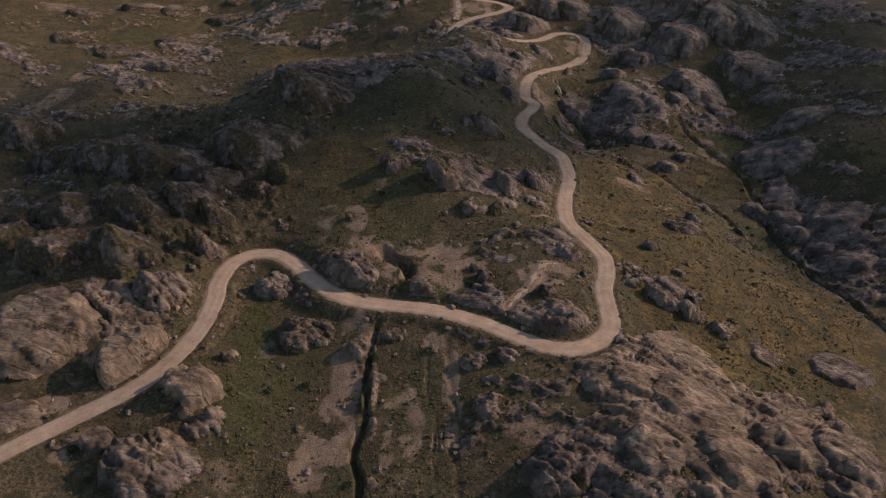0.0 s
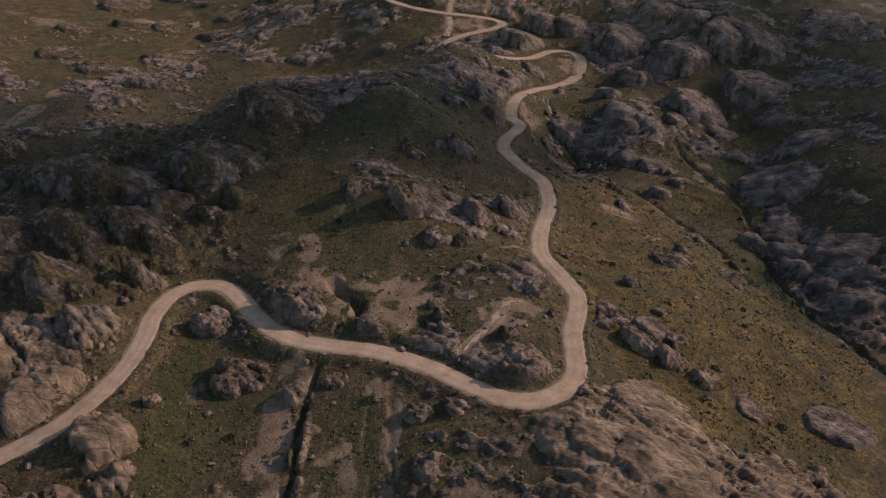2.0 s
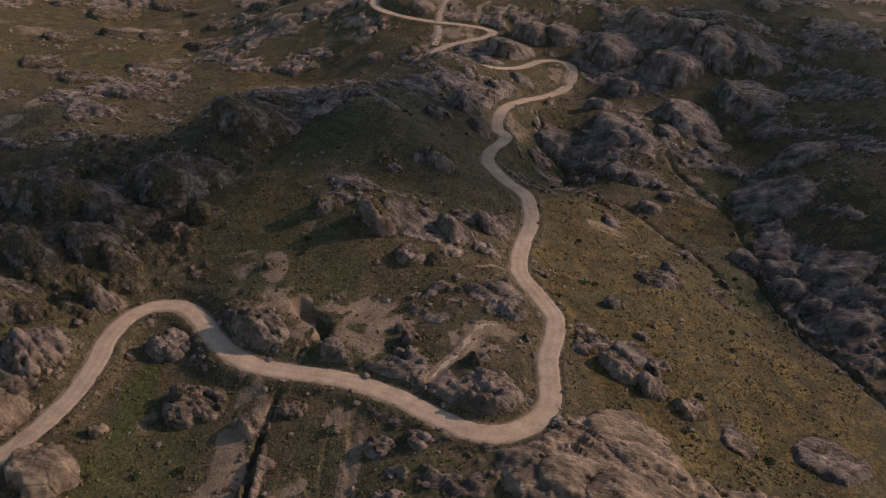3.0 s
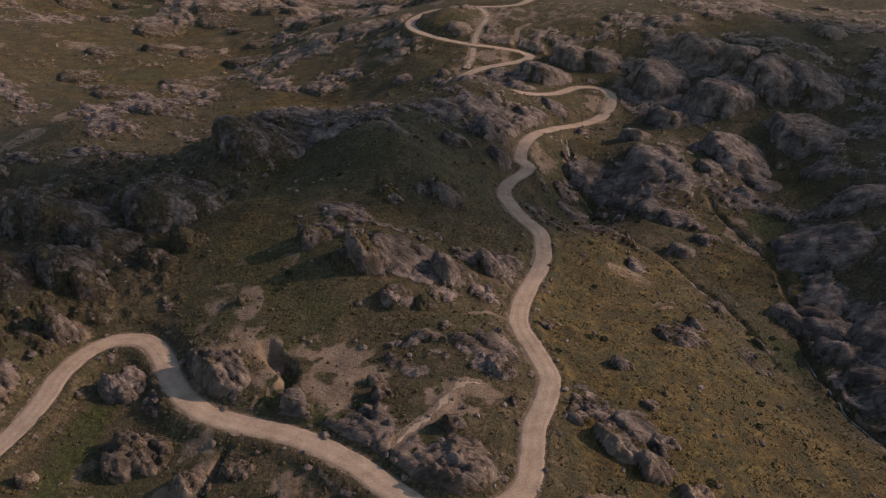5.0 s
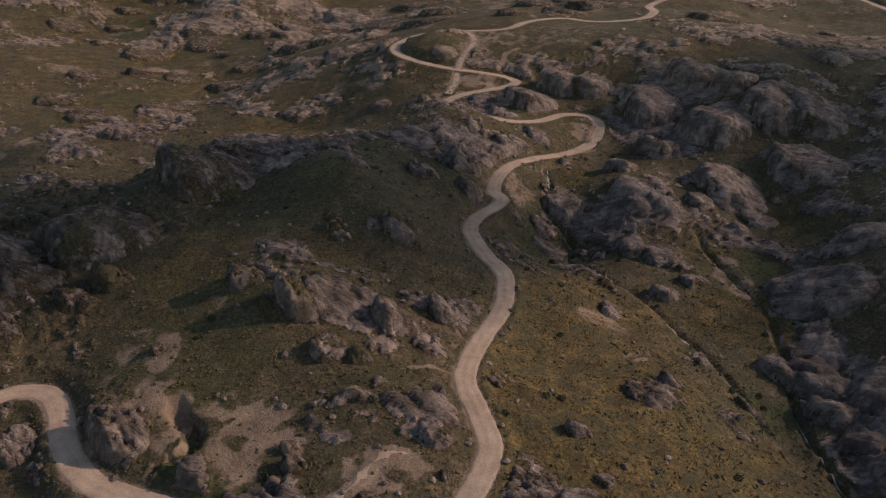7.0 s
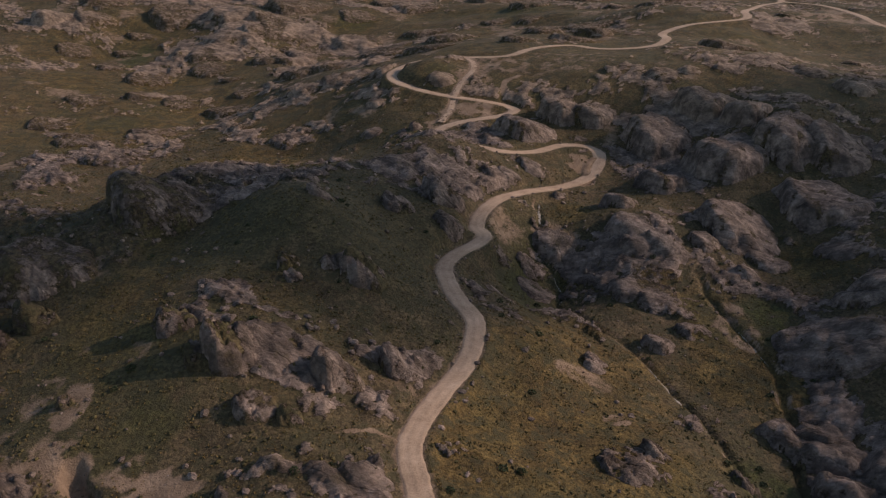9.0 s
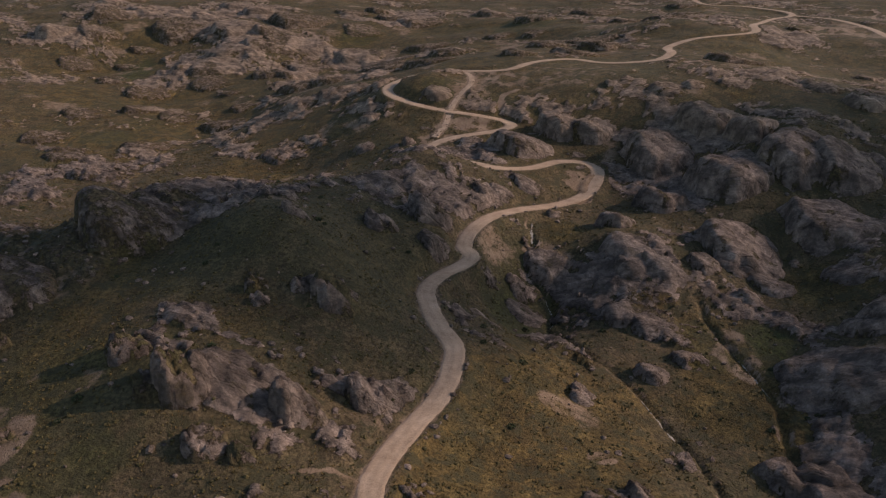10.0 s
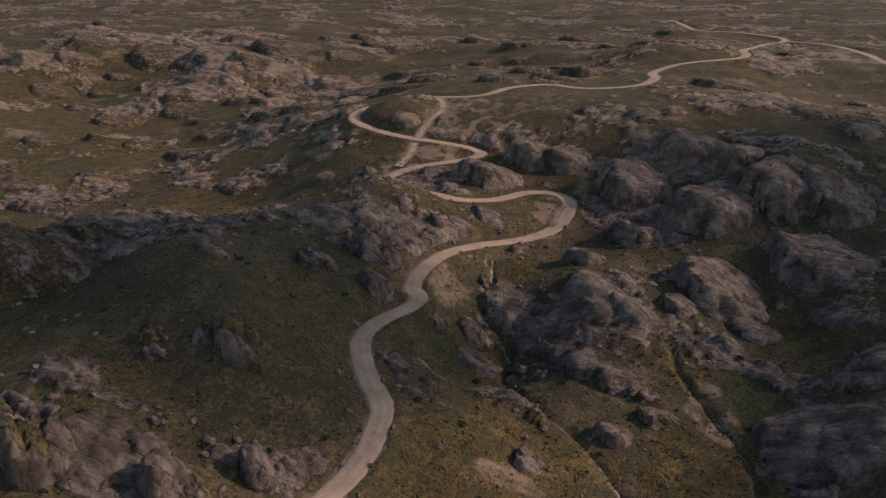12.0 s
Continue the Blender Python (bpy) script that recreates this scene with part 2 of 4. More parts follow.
MORE_ROCKY = [(-74, 403, 53.3, 53.3, 12, 0.18), (-137, 481, 66.4, 35.4, 12, 0.18), (-233, 530, 95.4, 74.6, 12, 0.18), (-118, 302, 26.2, 36.3, 12, 0.18), (60, 339, 27.1, 10.3, 12,
    0.18), (39, 262, 11.6, 6.9, 12, 0.4), (25, 176, 9.3, 6.8, 11, 0.45), (7, 161, 4.7, 8.4, 11, 0.4), (-5, 172, 5.1, 9.6, 11, 0.4), (26, 255, 8.4, 12.7, 12, 0.5), (117,
    213, 8.9, 8.4, 12, 0.25), (58, 215, 9.2, 15.2, 11, 0.4), (42, 134, 5.5, 7.4, 8, 0.4), (112, 172, 14.4, 19, 1, 0.5)]
TAN = [(52, 98, 34, 26, -1, 1), (-55, 104, 44, 20, -1, 1), (-14, 100, 20, 26, -1, 0.8)]
SMOOTH = [(-74, 141, 31.3, 19.6, -1, 1), (-67, 185, 51.1, 48.4, -1, 1), (78, 233, 12, 7.4, 12, 0.8), (56, 207, 11.4, 9.4, 12, 0.9), (86, 229, 9.3, 9.4, 12, 0.7)]


def forms(x, y):
    far = np.clip(y - 620, 0, None)
    z = 11.67 + 2.77 * x / 200 + 19.20 * (np.clip(y, -200, None) - 250) / 200 - 0.035 * far
    for a, b, r, h in (*NEAR_FORMS, *MIDDLE_FORMS, *FAR_FORMS, *MORE_FORMS, *RISES_AND_HOLLOWS_NEAR, *RISES_AND_HOLLOWS_ROAD, *RISES_AND_HOLLOWS_HILL, *RISES_AND_HOLLOWS_FAR):
        d2 = ((x - a) ** 2 + (y - b) ** 2) / (2 * r * r)
        z = z + h * np.exp(-np.minimum(d2, 40.0))
    return z + step(550, 1200, y) * 30 * fbm(x / 420, y / 420, 4, 5)


def cover(x, y, areas):
    """How far each place lies within soft, uneven areas."""
    wob = fbm(x / 9, y / 9, 3, 71) * 0.55
    total = np.zeros(np.shape(x))
    for a, b, p, q, turn, much in areas:
        c, s = math.cos(radians(turn)), math.sin(radians(turn))
        u, v = ((x - a) * c + (y - b) * s) / p, (-(x - a) * s + (y - b) * c) / q
        total = np.maximum(total, much * step(1.25, 0.65, np.hypot(u, v) + wob))
    return total


def curve(points, gap):
    """A smooth line through the points, in even steps."""
    p = np.array(points, float)
    p = np.r_[[2 * p[0] - p[1]], p, [2 * p[-1] - p[-2]]]
    out = []
    for k in range(1, len(p) - 2):
        s = np.linspace(0, 1, 24, endpoint=False)[:, None]
        a, b, c, d = p[k - 1:k + 3]
        out.append(0.5 * (2 * b + (c - a) * s + (2 * a - 5 * b + 4 * c - d) * s ** 2 + (3 * b - a - 3 * c + d) * s ** 3))
    out = np.concatenate(out + [p[-2:-1]])
    run = np.r_[0, np.cumsum(np.hypot(*np.diff(out[:, :2], axis=0).T))]
    s = np.linspace(0, run[-1], max(2, int(run[-1] / gap)))
    return np.stack([np.interp(s, run, out[:, k]) for k in range(out.shape[1])], 1)


ROAD_LOW = [(-96, 68), (-84, 77), (-75, 85.3), (-65.5, 93), (-55, 101.2), (-49.6, 111), (-47.6, 121), (-48.2, 129.6), (-47, 136.6), (-43.6, 140.8), (-37.5, 140.8), (-32, 136.1),
            (-26.4, 129.2), (-19.7, 124), (-12, 121.5), (-3.6, 119.9), (3.5, 117.6), (10.5, 114.2), (17, 109.8), (22.2, 107), (27.8, 106.5), (32.8, 109.3), (36.1, 114.2),
            (36.8, 120), (37.2, 126.5), (39.3, 134), (39.6, 139.5), (36.7, 147), (34.0, 153.8), (33.9, 160)]
ROAD_MID = [(33.9, 160), (35.8, 171), (38.2, 180), (39.0, 187.5), (38.0, 195), (34.0, 200.8), (29.8, 208.5), (28.2, 215), (30.3, 223.7), (34.4, 232), (34.4, 235), (32.2, 238),
            (32.8, 246), (36.4, 257), (44.5, 267.5), (55.4, 279.5), (62, 288.5), (64.4, 297), (63.6, 302.5), (59.2, 304), (51, 299.8), (43.8, 290.5), (34, 283.4), (25, 286.0), (15.5, 290),
            (8.4, 294.5), (8.6, 300), (13.2, 306.5), (23.9, 314.5), (31.8, 321)]
ROAD_HIGH = [(31.8, 321), (33.4, 325), (30.6, 327.3), (22.9, 327.9), (10.6, 329.2), (-2.8, 333.3), (-13.3, 339.5), (-18.1, 346.1), (-20, 355), (-18.3, 366), (-13.5, 373.5), (-5, 374.5), (4, 371), (11.3, 368.5), (26.3, 369.5),
             (36, 382), (51.6, 394), (63.6, 387.5), (78.3, 388), (88.4, 393.5), (93.6, 408), (94, 430), (104.6, 444), (122.3, 453), (136, 463), (140.2, 473), (142, 490), (160, 541),
             (177, 561), (176, 581), (156, 606), (134, 617), (129, 650), (123, 692)]
BRANCH = [(178, 562), (197, 545), (205, 510), (206, 482), (214, 440)]
PATHS = [[(14.4, 117), (17, 121.3), (21.1, 126.5), (22.5, 130), (25.3, 133.2), (30, 132.8)],
         [(5, 371), (12, 362), (14, 352), (11.8, 343), (10.2, 331), (10.8, 319), (9, 308)],
         [(34, 349), (28, 342.5), (28.5, 332)], [(33, 155.2), (27, 154.8), (22, 151.4)], [(57, 279), (62, 284), (60, 292), (63, 299)]]
# lines cut into the ground: points, half width, depth
CUTS = [([(-12.2, 118), (-12.5, 112), (-13.6, 107), (-12.6, 100), (-13.6, 93), (-14.1, 87), (-12.6, 80), (-12, 74), (-9, 60)], 0.5, 1.5),
        ([(-13.5, 141), (-10.5, 136.5), (-6.8, 133), (-5.6, 130), (-8, 126.5), (-9.4, 124.4)], 1.1, 2.2),
        ([(46.5, 262), (47.4, 256), (49, 246), (53.6, 239.5), (55.9, 234.4), (54.5, 228.5), (60, 221.6), (66, 214), (74.5, 204.5), (83, 190), (89, 176), (93, 166)], 0.6, 0.9),
        ([(89, 244), (92, 233), (97, 222), (101.5, 212), (102, 196), (99.8, 174), (102, 156), (105.5, 145), (110, 131), (122, 108)], 0.75, 1.1),
        ([(0.6, 114), (2.6, 109), (3.2, 101), (4.4, 93), (3.2, 85), (4.4, 70)], 0.5, 0.22), ([(-3, 116), (-1, 108), (-1.6, 99), (0.2, 92), (-0.6, 84), (1.4, 76)], 0.3, 0.15)]


def near_line(x, y, line, reach):
    """For places within reach of a line: their index, distance and the nearest step of the line."""
    best, which = np.full(x.shape, 1e9), np.zeros(x.shape, int)
    for k in range(0, len(line) - 1, 12):
        part_of = line[k:k + 13]
        lo, hi = part_of.min(0) - reach, part_of.max(0) + reach
        m = np.nonzero((x > lo[0]) & (x < hi[0]) & (y > lo[1]) & (y < hi[1]))[0]
        if not len(m):
            continue
        d = np.hypot(x[m, None] - part_of[None, :, 0], y[m, None] - part_of[None, :, 1])
        j = d.argmin(1)
        d = d[np.arange(len(m)), j]
        closer = d < best[m]
        best[m[closer]], which[m[closer]] = d[closer], k + j[closer]
    m = np.nonzero(best < reach)[0]
    return m, best[m], which[m]


def smooth(v, n):
    k = np.hanning(2 * n + 3)[1:-1]
    return np.convolve(np.pad(v, n, mode="edge"), k / k.sum(), mode="valid")


def graded(points, gap=0.5, even=26):
    """A line over the land with an even grade: x, y, z."""
    line = curve(points, gap)
    z = forms(line[:, 0], line[:, 1])
    return np.c_[line, smooth(z, even)]


road_line = graded(ROAD_LOW + ROAD_MID[1:] + ROAD_HIGH[1:])
branch_line = graded(BRANCH)
path_lines = [graded(p, 0.4, 8) for p in PATHS]
def wander(line, much, size):
    """The same line with small natural bends."""
    n = np.arange(len(line)) * 0.4 / size
    away = np.gradient(line, axis=0)
    away = np.c_[-away[:, 1], away[:, 0]] / np.hypot(away[:, 0], away[:, 1])[:, None]
    return line + away * (much * fbm(n, n * 0 + line[0, 0], 3, 161))[:, None]


cut_lines = [(wander(curve(p, 0.4), 1.1, 7.0), w, d) for p, w, d in CUTS]


def lay(x, y):
    """Height of the ground, and how much of it is rock, green and bare earth, at places given as flat arrays."""
    z = forms(x, y)
    rocky, grassy = cover(x, y, ROCKY + MORE_ROCKY), cover(x, y, GRASSY + MORE_GRASSY)
    green, bare = cover(x, y, GREEN + MORE_GREEN), cover(x, y, BARE + MORE_BARE)
    c, s = math.cos(radians(-32)), math.sin(radians(-32))
    u, v = x * c + y * s, -x * s + y * c
    broad = fbm(u / 40, v / 19, 4, 11, 0.5)
    fine = fbm(u / 11, v / 6, 3, 23, 0.55)
    big = step(300, 420, y)
    scrap = fbm(u / 3.6, v / 2.4, 3, 29, 0.6)
    broad = broad * (1 - 0.7 * big) + big * fbm(u / 85, v / 40, 4, 19, 0.5) * 0.9
    field = broad * 0.80 + fine * (0.36 - 0.12 * big) + scrap * (0.36 - 0.10 * big) + rocky * 0.75 - grassy * 0.95 - bare * 0.7 - 0.08 + 0.02 * step(270, 330, y)
    rock = step(0.0, 0.14, field)
    lift = step(0.0, 0.45, field)
    warp = fbm(u / 30, v / 16, 4, 37, 0.5)
    beds = saw(v / (8.5 + 5 * big) + 1.5 * warp + 0.15 * fine)
    thin = saw(v / 2.7 + 1.9 * warp + 0.35 * fine)
    break_up = step(-0.35, 0.25, fbm(u / 9, v / 14, 3, 43))
    rough = 1 - np.abs(fbm(u / 6.5, v / 4.2, 4, 53, 0.6)) * 2.2
    sharp = 1 - np.abs(fbm(u / 2.3, v / 1.5, 3, 59, 0.6)) * 2.2
    striae = fbm(u / 7, v / 0.85, 3, 71, 0.6) * (1 - 0.7 * big)
    crumb = fbm(u / 1.3, v / 0.8, 3, 63, 0.65)
    crag = (0.80 + 0.7 * big) * beds * break_up + 0.42 * thin * (1 - 0.5 * big) + 0.30 * rough * (1 - 0.6 * big) + 0.14 * sharp * (1 - 0.8 * big) + 0.30 * striae + 0.16 * crumb - 0.4
    calm = cover(x, y, SMOOTH)
    crag = crag * (1 - 0.8 * calm) + calm * 1.7 * domes(u / 26 + 0.5 * warp, v / 15 + 0.4 * warp, 67)[0]
    tall = (1.15 + 0.5 * rocky - 0.1 * big) * (1 - 0.5 * grassy)
    z = z + rock * (lift * 0.8 + crag) * tall + 0.9 * fbm(x / 17, y / 17, 3, 3) * (1 - 0.5 * grassy) - 0.5 * rocky
    z = z + 0.07 * fbm(x / 1.9, y / 1.9, 3, 61)
    z = z + step(380, 480, y) * 5.0 * fbm(x / 75, y / 60, 3, 151)
    near = step(330, 200, y)
    z = z + (1 - rock) * near * 0.12 * np.abs(fbm(x / 0.9, y / 0.9, 2, 83))
    bare = np.maximum(bare * step(-0.5, 0.25, fbm(x / 5, y / 5, 3, 91)), 0.55 * step(0.22 - 0.25 * big, 0.5, fbm(x / 26, y / 26, 3, 97)) * (1 - rock) * (1 - 0.8 * np.minimum(1, cover(x, y, GOLD[:3]))))
    rock = rock * (1 - 0.85 * np.minimum(1, bare * 1.2))
    for line, w, deep in cut_lines:
        m, d, k = near_line(x, y, line, w * 5)
        way = 1 + 0.5 * fbm(x[m] / 4, y[m] / 4, 2, 101)
        fade = np.minimum(1, np.minimum(k, len(line) - 1 - k) / 12.0)
        z[m] -= deep * fade * step(2.0, 0.5, d / (w * way))
        bare[m] = np.maximum(bare[m], 0.7 * step(3.4, 1.2, d / (w * way)) * step(0.4, 1.2, d / (w * way)) * step(-0.3, 0.3, fbm(x[m] / 6, y[m] / 6, 2, 105)))
        rock[m] *= step(0.8, 3.0, d / w)
    for line, w in ((road_line, 1.85), (branch_line, 1.7)):
        m, d, k = near_line(x, y, line, 12)
        wob = 0.8 * fbm(x[m] / 5, y[m] / 5, 2, 111)
        t = step(w + 0.5, w + 3.4 + wob, d)
        z[m] = z[m] * t + (line[k, 2] - 0.17 * step(w + 1.0, w - 0.2, d)) * (1 - t)
        rock[m] *= step(w + 0.8, w + 2.4 + wob, d)
        verge = step(w + 1.5 + wob, w + 0.1, d)
        bare[m] = np.maximum(bare[m], verge * 0.6)
        green[m] *= 1 - verge
    for line, w in zip(path_lines, (0.9, 1.4, 0.8, 0.15, 0.8)):
        m, d, k = near_line(x, y, line, 4)
        t = step(w, w + 1.1, d + 2.5 / (1 + np.minimum(k, len(line) - 1 - k)) + 0.6 * fbm(x[m] / 2, y[m] / 2, 2, 117))
        z[m] = z[m] * t + line[k, 2] * (1 - t)
        rock[m] *= t
        bare[m] = np.maximum(bare[m], 0.95 * (1 - t))
    return z, rock * (1 - 0.62 * calm), green, bare


def golden(x, y):
    """How yellow the grass is: most on the open slopes and over the high moor."""
    return np.maximum(cover(x, y, GOLD + MORE_GOLD), 0.5 * step(275, 330, y))


def warm_stone(x, y):
    """Where the granite is tan: the near slabs, the boulders by the lower road and the high moor."""
    return np.minimum(1, np.maximum(cover(x, y, TAN), 0.7 * step(290, 340, y)))


def ground_z(x, y):
    return lay(np.atleast_1d(np.asarray(x, float)), np.atleast_1d(np.asarray(y, float)))[0]


# ------------------------------------------------------------------ materials
def material(name):
    m = bpy.data.materials.new(name)
    m.use_nodes = True
    nodes, links = m.node_tree.nodes, m.node_tree.links
    return m, nodes, links, nodes["Principled BSDF"]


class Tree:
    """Short ways to add nodes to a material."""

    def __init__(self, name):
        self.m, self.n, self.l, self.out = material(name)
        self.where = self.n.new("ShaderNodeNewGeometry").outputs["Position"]

    def noise(self, size, detail=5.0, rough=0.6, stretch=None):
        t = self.n.new("ShaderNodeTexNoise")
        t.inputs["Scale"].default_value, t.inputs["Detail"].default_value, t.inputs["Roughness"].default_value = 1.0 / size, detail, rough
        where = self.where
        if stretch:
            mp = self.n.new("ShaderNodeMapping")
            mp.inputs["Rotation"].default_value, mp.inputs["Scale"].default_value = (0, 0, radians(32)), stretch
            self.l.new(self.where, mp.inputs["Vector"])
            where = mp.outputs[0]
        self.l.new(where, t.inputs["Vector"])
        return t.outputs[0]

    def crack(self, size, stretch=(1, 1, 1)):
        t = self.n.new("ShaderNodeTexVoronoi")
        t.feature = "DISTANCE_TO_EDGE"
        t.inputs["Scale"].default_value = 1.0 / size
        mp = self.n.new("ShaderNodeMapping")
        mp.inputs["Rotation"].default_value, mp.inputs["Scale"].default_value = (0, 0, radians(32)), stretch
        self.l.new(self.where, mp.inputs["Vector"])
        self.l.new(mp.outputs[0], t.inputs["Vector"])
        return t.outputs["Distance"]

    def ramp(self, value, *stops):
        r = self.n.new("ShaderNodeValToRGB")
        while len(r.color_ramp.elements) < len(stops):
            r.color_ramp.elements.new(0.5)
        for e, (at, colour) in zip(r.color_ramp.elements, stops):
            e.position, e.color = at, (*colour, 1) if isinstance(colour, tuple) else (colour, colour, colour, 1)
        self.l.new(value, r.inputs[0])
        return r.outputs[0]

    def mix(self, factor, a, b, how="MIX"):
        x = self.n.new("ShaderNodeMix")
        x.data_type, x.blend_type = "RGBA", how
        for socket, value in ((x.inputs["Factor"], factor), (x.inputs["A"], a), (x.inputs["B"], b)):
            if isinstance(value, (int, float)):
                socket.default_value = value
            elif isinstance(value, tuple):
                socket.default_value = (*value, 1)
            else:
                self.l.new(value, socket)
        return x.outputs["Result"]

    def sum(self, a, b, how="ADD"):
        x = self.n.new("ShaderNodeMath")
        x.operation = how
        for socket, value in zip(x.inputs, (a, b)):
            if isinstance(value, (int, float)):
                socket.default_value = value
            else:
                self.l.new(value, socket)
        return x.outputs[0]

    def attribute(self, name):
        a = self.n.new("ShaderNodeAttribute")
        a.attribute_name = name
        return a.outputs["Fac"]

    def bump(self, height, strength, metres):
        b = self.n.new("ShaderNodeBump")
        b.inputs["Strength"].default_value, b.inputs["Distance"].default_value = strength, metres
        self.l.new(height, b.inputs["Height"])
        self.l.new(b.outputs[0], self.out.inputs["Normal"])

    def finish(self, colour, rough):
        for socket, value in ((self.out.inputs["Base Color"], colour), (self.out.inputs["Roughness"], rough)):
            if isinstance(value, (int, float)):
                socket.default_value = value
            elif isinstance(value, tuple):
                socket.default_value = (*value, 1)
            else:
                self.l.new(value, socket)
        self.out.inputs["Specular IOR Level"].default_value = 0.2
        return self.m


def rock_colour(t):
    """Weathered granite, grey or, where "tan" says so, warm and cleaner."""
    tan = t.attribute("tan")
    warm = t.ramp(t.noise(3.2, 8, 0.7), (0.30, (0.150, 0.102, 0.068)), (0.5, (0.295, 0.204, 0.138)), (0.72, (0.420, 0.300, 0.210)))
    grey = t.ramp(t.noise(2.6, 8, 0.72), (0.30, (0.098, 0.070, 0.055)), (0.5, (0.238, 0.173, 0.137)), (0.72, (0.380, 0.280, 0.224)))
    worn = t.sum(1.0, t.sum(tan, 0.45, "MULTIPLY"), "SUBTRACT")
    stain = t.ramp(t.noise(9.0, 6, 0.68, (1, 2.4, 1)), (0.40, 0.50), (0.60, 1.20))
    lichen = t.sum(t.ramp(t.noise(0.9, 8, 0.8), (0.46, 0.0), (0.62, 0.46)), worn, "MULTIPLY")
    moss = t.sum(t.ramp(t.noise(5.0, 7, 0.75), (0.56, 0.0), (0.66, 0.60)), worn, "MULTIPLY")
    streak = t.ramp(t.noise(3.0, 7, 0.7, (0.8, 2.2, 1.0)), (0.38, 0.62), (0.58, 1.12))
    joint = t.ramp(t.sum(t.crack(4.2, (0.45, 1.3, 0.6)), t.sum(t.sum(t.noise(3.0, 4, 0.7), -0.42), 0.5, "MULTIPLY")), (0.0, 0.62), (0.05, 1.0))
    c = t.mix(1.0, t.mix(1.0, t.mix(tan, grey, warm), stain, "MULTIPLY"), streak, "MULTIPLY")
    c = t.mix(moss, c, (0.090, 0.066, 0.030))
    return t.mix(1.0, t.mix(lichen, c, (0.060, 0.050, 0.042)), joint, "MULTIPLY")


def rock_height(t):
    grain = t.sum(t.noise(1.9, 10, 0.78, (0.7, 2.6, 1)), t.sum(t.noise(0.45, 6, 0.78), 0.26, "MULTIPLY"))
    return t.sum(grain, t.sum(t.ramp(t.crack(4.2, (0.45, 1.3, 0.6)), (0.0, 0.0), (0.05, 1.0)), 0.25, "MULTIPLY"))


def land_material():
    """Grass, soil and granite, by the values that each mesh carries."""
    t = Tree("land_cover")
    rock, green, bare = t.attribute("rock"), t.attribute("green"), t.attribute("bare")
    dry = t.ramp(t.noise(6.0, 7, 0.7), (0.36, (0.062, 0.041, 0.016)), (0.5, (0.117, 0.075, 0.026)), (0.64, (0.180, 0.119, 0.042)))
    drab = t.ramp(t.noise(5.0, 7, 0.72), (0.3, (0.054, 0.040, 0.022)), (0.5, (0.104, 0.073, 0.039)), (0.7, (0.168, 0.118, 0.064)))
    dry = t.mix(t.attribute("gold"), drab, dry)
    lush = t.ramp(t.noise(2.2, 6, 0.7), (0.3, (0.030, 0.036, 0.012)), (0.7, (0.090, 0.084, 0.026)))
    olive = t.ramp(t.noise(21.0, 4, 0.6), (0.44, 0.0), (0.70, 0.40))
    tuft = t.ramp(t.noise(0.7, 5, 0.75), (0.40, 0.42), (0.60, 1.18))
    scrub = t.ramp(t.noise(3.4, 7, 0.72), (0.50, 0.0), (0.57, 0.82))
    grass = t.mix(1.0, t.mix(t.sum(green, olive, "MAXIMUM"), dry, lush), tuft, "MULTIPLY")
    grass = t.mix(scrub, grass, (0.050, 0.043, 0.021))
    soil = t.ramp(t.noise(3.6, 6, 0.66), (0.3, (0.130, 0.087, 0.056)), (0.5, (0.200, 0.134, 0.088)), (0.72, (0.285, 0.198, 0.136)))
    edge = t.sum(bare, t.sum(t.sum(t.noise(2.4, 7, 0.75), -0.5), 1.3, "MULTIPLY"))
    ground = t.mix(t.ramp(edge, (0.35, 0.0), (0.6, 1.0)), grass, soil)
    stony = t.sum(rock, t.sum(t.sum(t.noise(1.7, 8, 0.78), -0.53), 1.7, "MULTIPLY"))
    isrock = t.ramp(stony, (0.38, 0.0), (0.50, 1.0))
    soft = t.sum(t.noise(0.6, 4, 0.75), 0.45, "MULTIPLY")
    t.bump(t.mix(isrock, soft, rock_height(t)), 1.0, 0.8)
    return t.finish(t.mix(isrock, ground, rock_colour(t)), 0.93)


def loose_rock_material():
    t = Tree("loose_granite")
    t.bump(rock_height(t), 0.9, 0.6)
    return t.finish(rock_colour(t), 0.9)


def road_material():
    t = Tree("packed_dirt")
    track = t.attribute("track")
    base = t.ramp(t.noise(3.5, 7, 0.65), (0.3, (0.300, 0.204, 0.136)), (0.5, (0.400, 0.276, 0.186)), (0.72, (0.48, 0.340, 0.238)))
    grit = t.ramp(t.noise(0.35, 4, 0.8), (0.35, 0.78), (0.6, 1.06))
    worn = t.ramp(track, (0.0, 0.86), (1.0, 1.05))
    t.bump(t.noise(0.6, 6, 0.75), 0.5, 0.15)
    return t.finish(t.mix(1.0, t.mix(1.0, base, grit, "MULTIPLY"), worn, "MULTIPLY"), 0.95)


def plain_material(name, low, high, size, rough=0.9, bump=0.2):
    t = Tree(name)
    if bump:
        t.bump(t.noise(size * 0.4, 5, 0.7), 0.6, bump)
    return t.finish(t.ramp(t.noise(size, 5, 0.7), (0.35, low), (0.65, high)), rough)


def leaf_material(name, low, mid, high):
    t = Tree(name)
    pick = t.n.new("ShaderNodeNewGeometry").outputs["Random Per Island"]
    t.out.inputs["Transmission Weight"].default_value = 0.0
    return t.finish(t.mix(t.ramp(t.noise(14.0, 3, 0.6), (0.4, 0.0), (0.6, 0.5)), t.ramp(pick, (0.0, low), (0.5, mid), (1.0, high)), mid), 0.85)


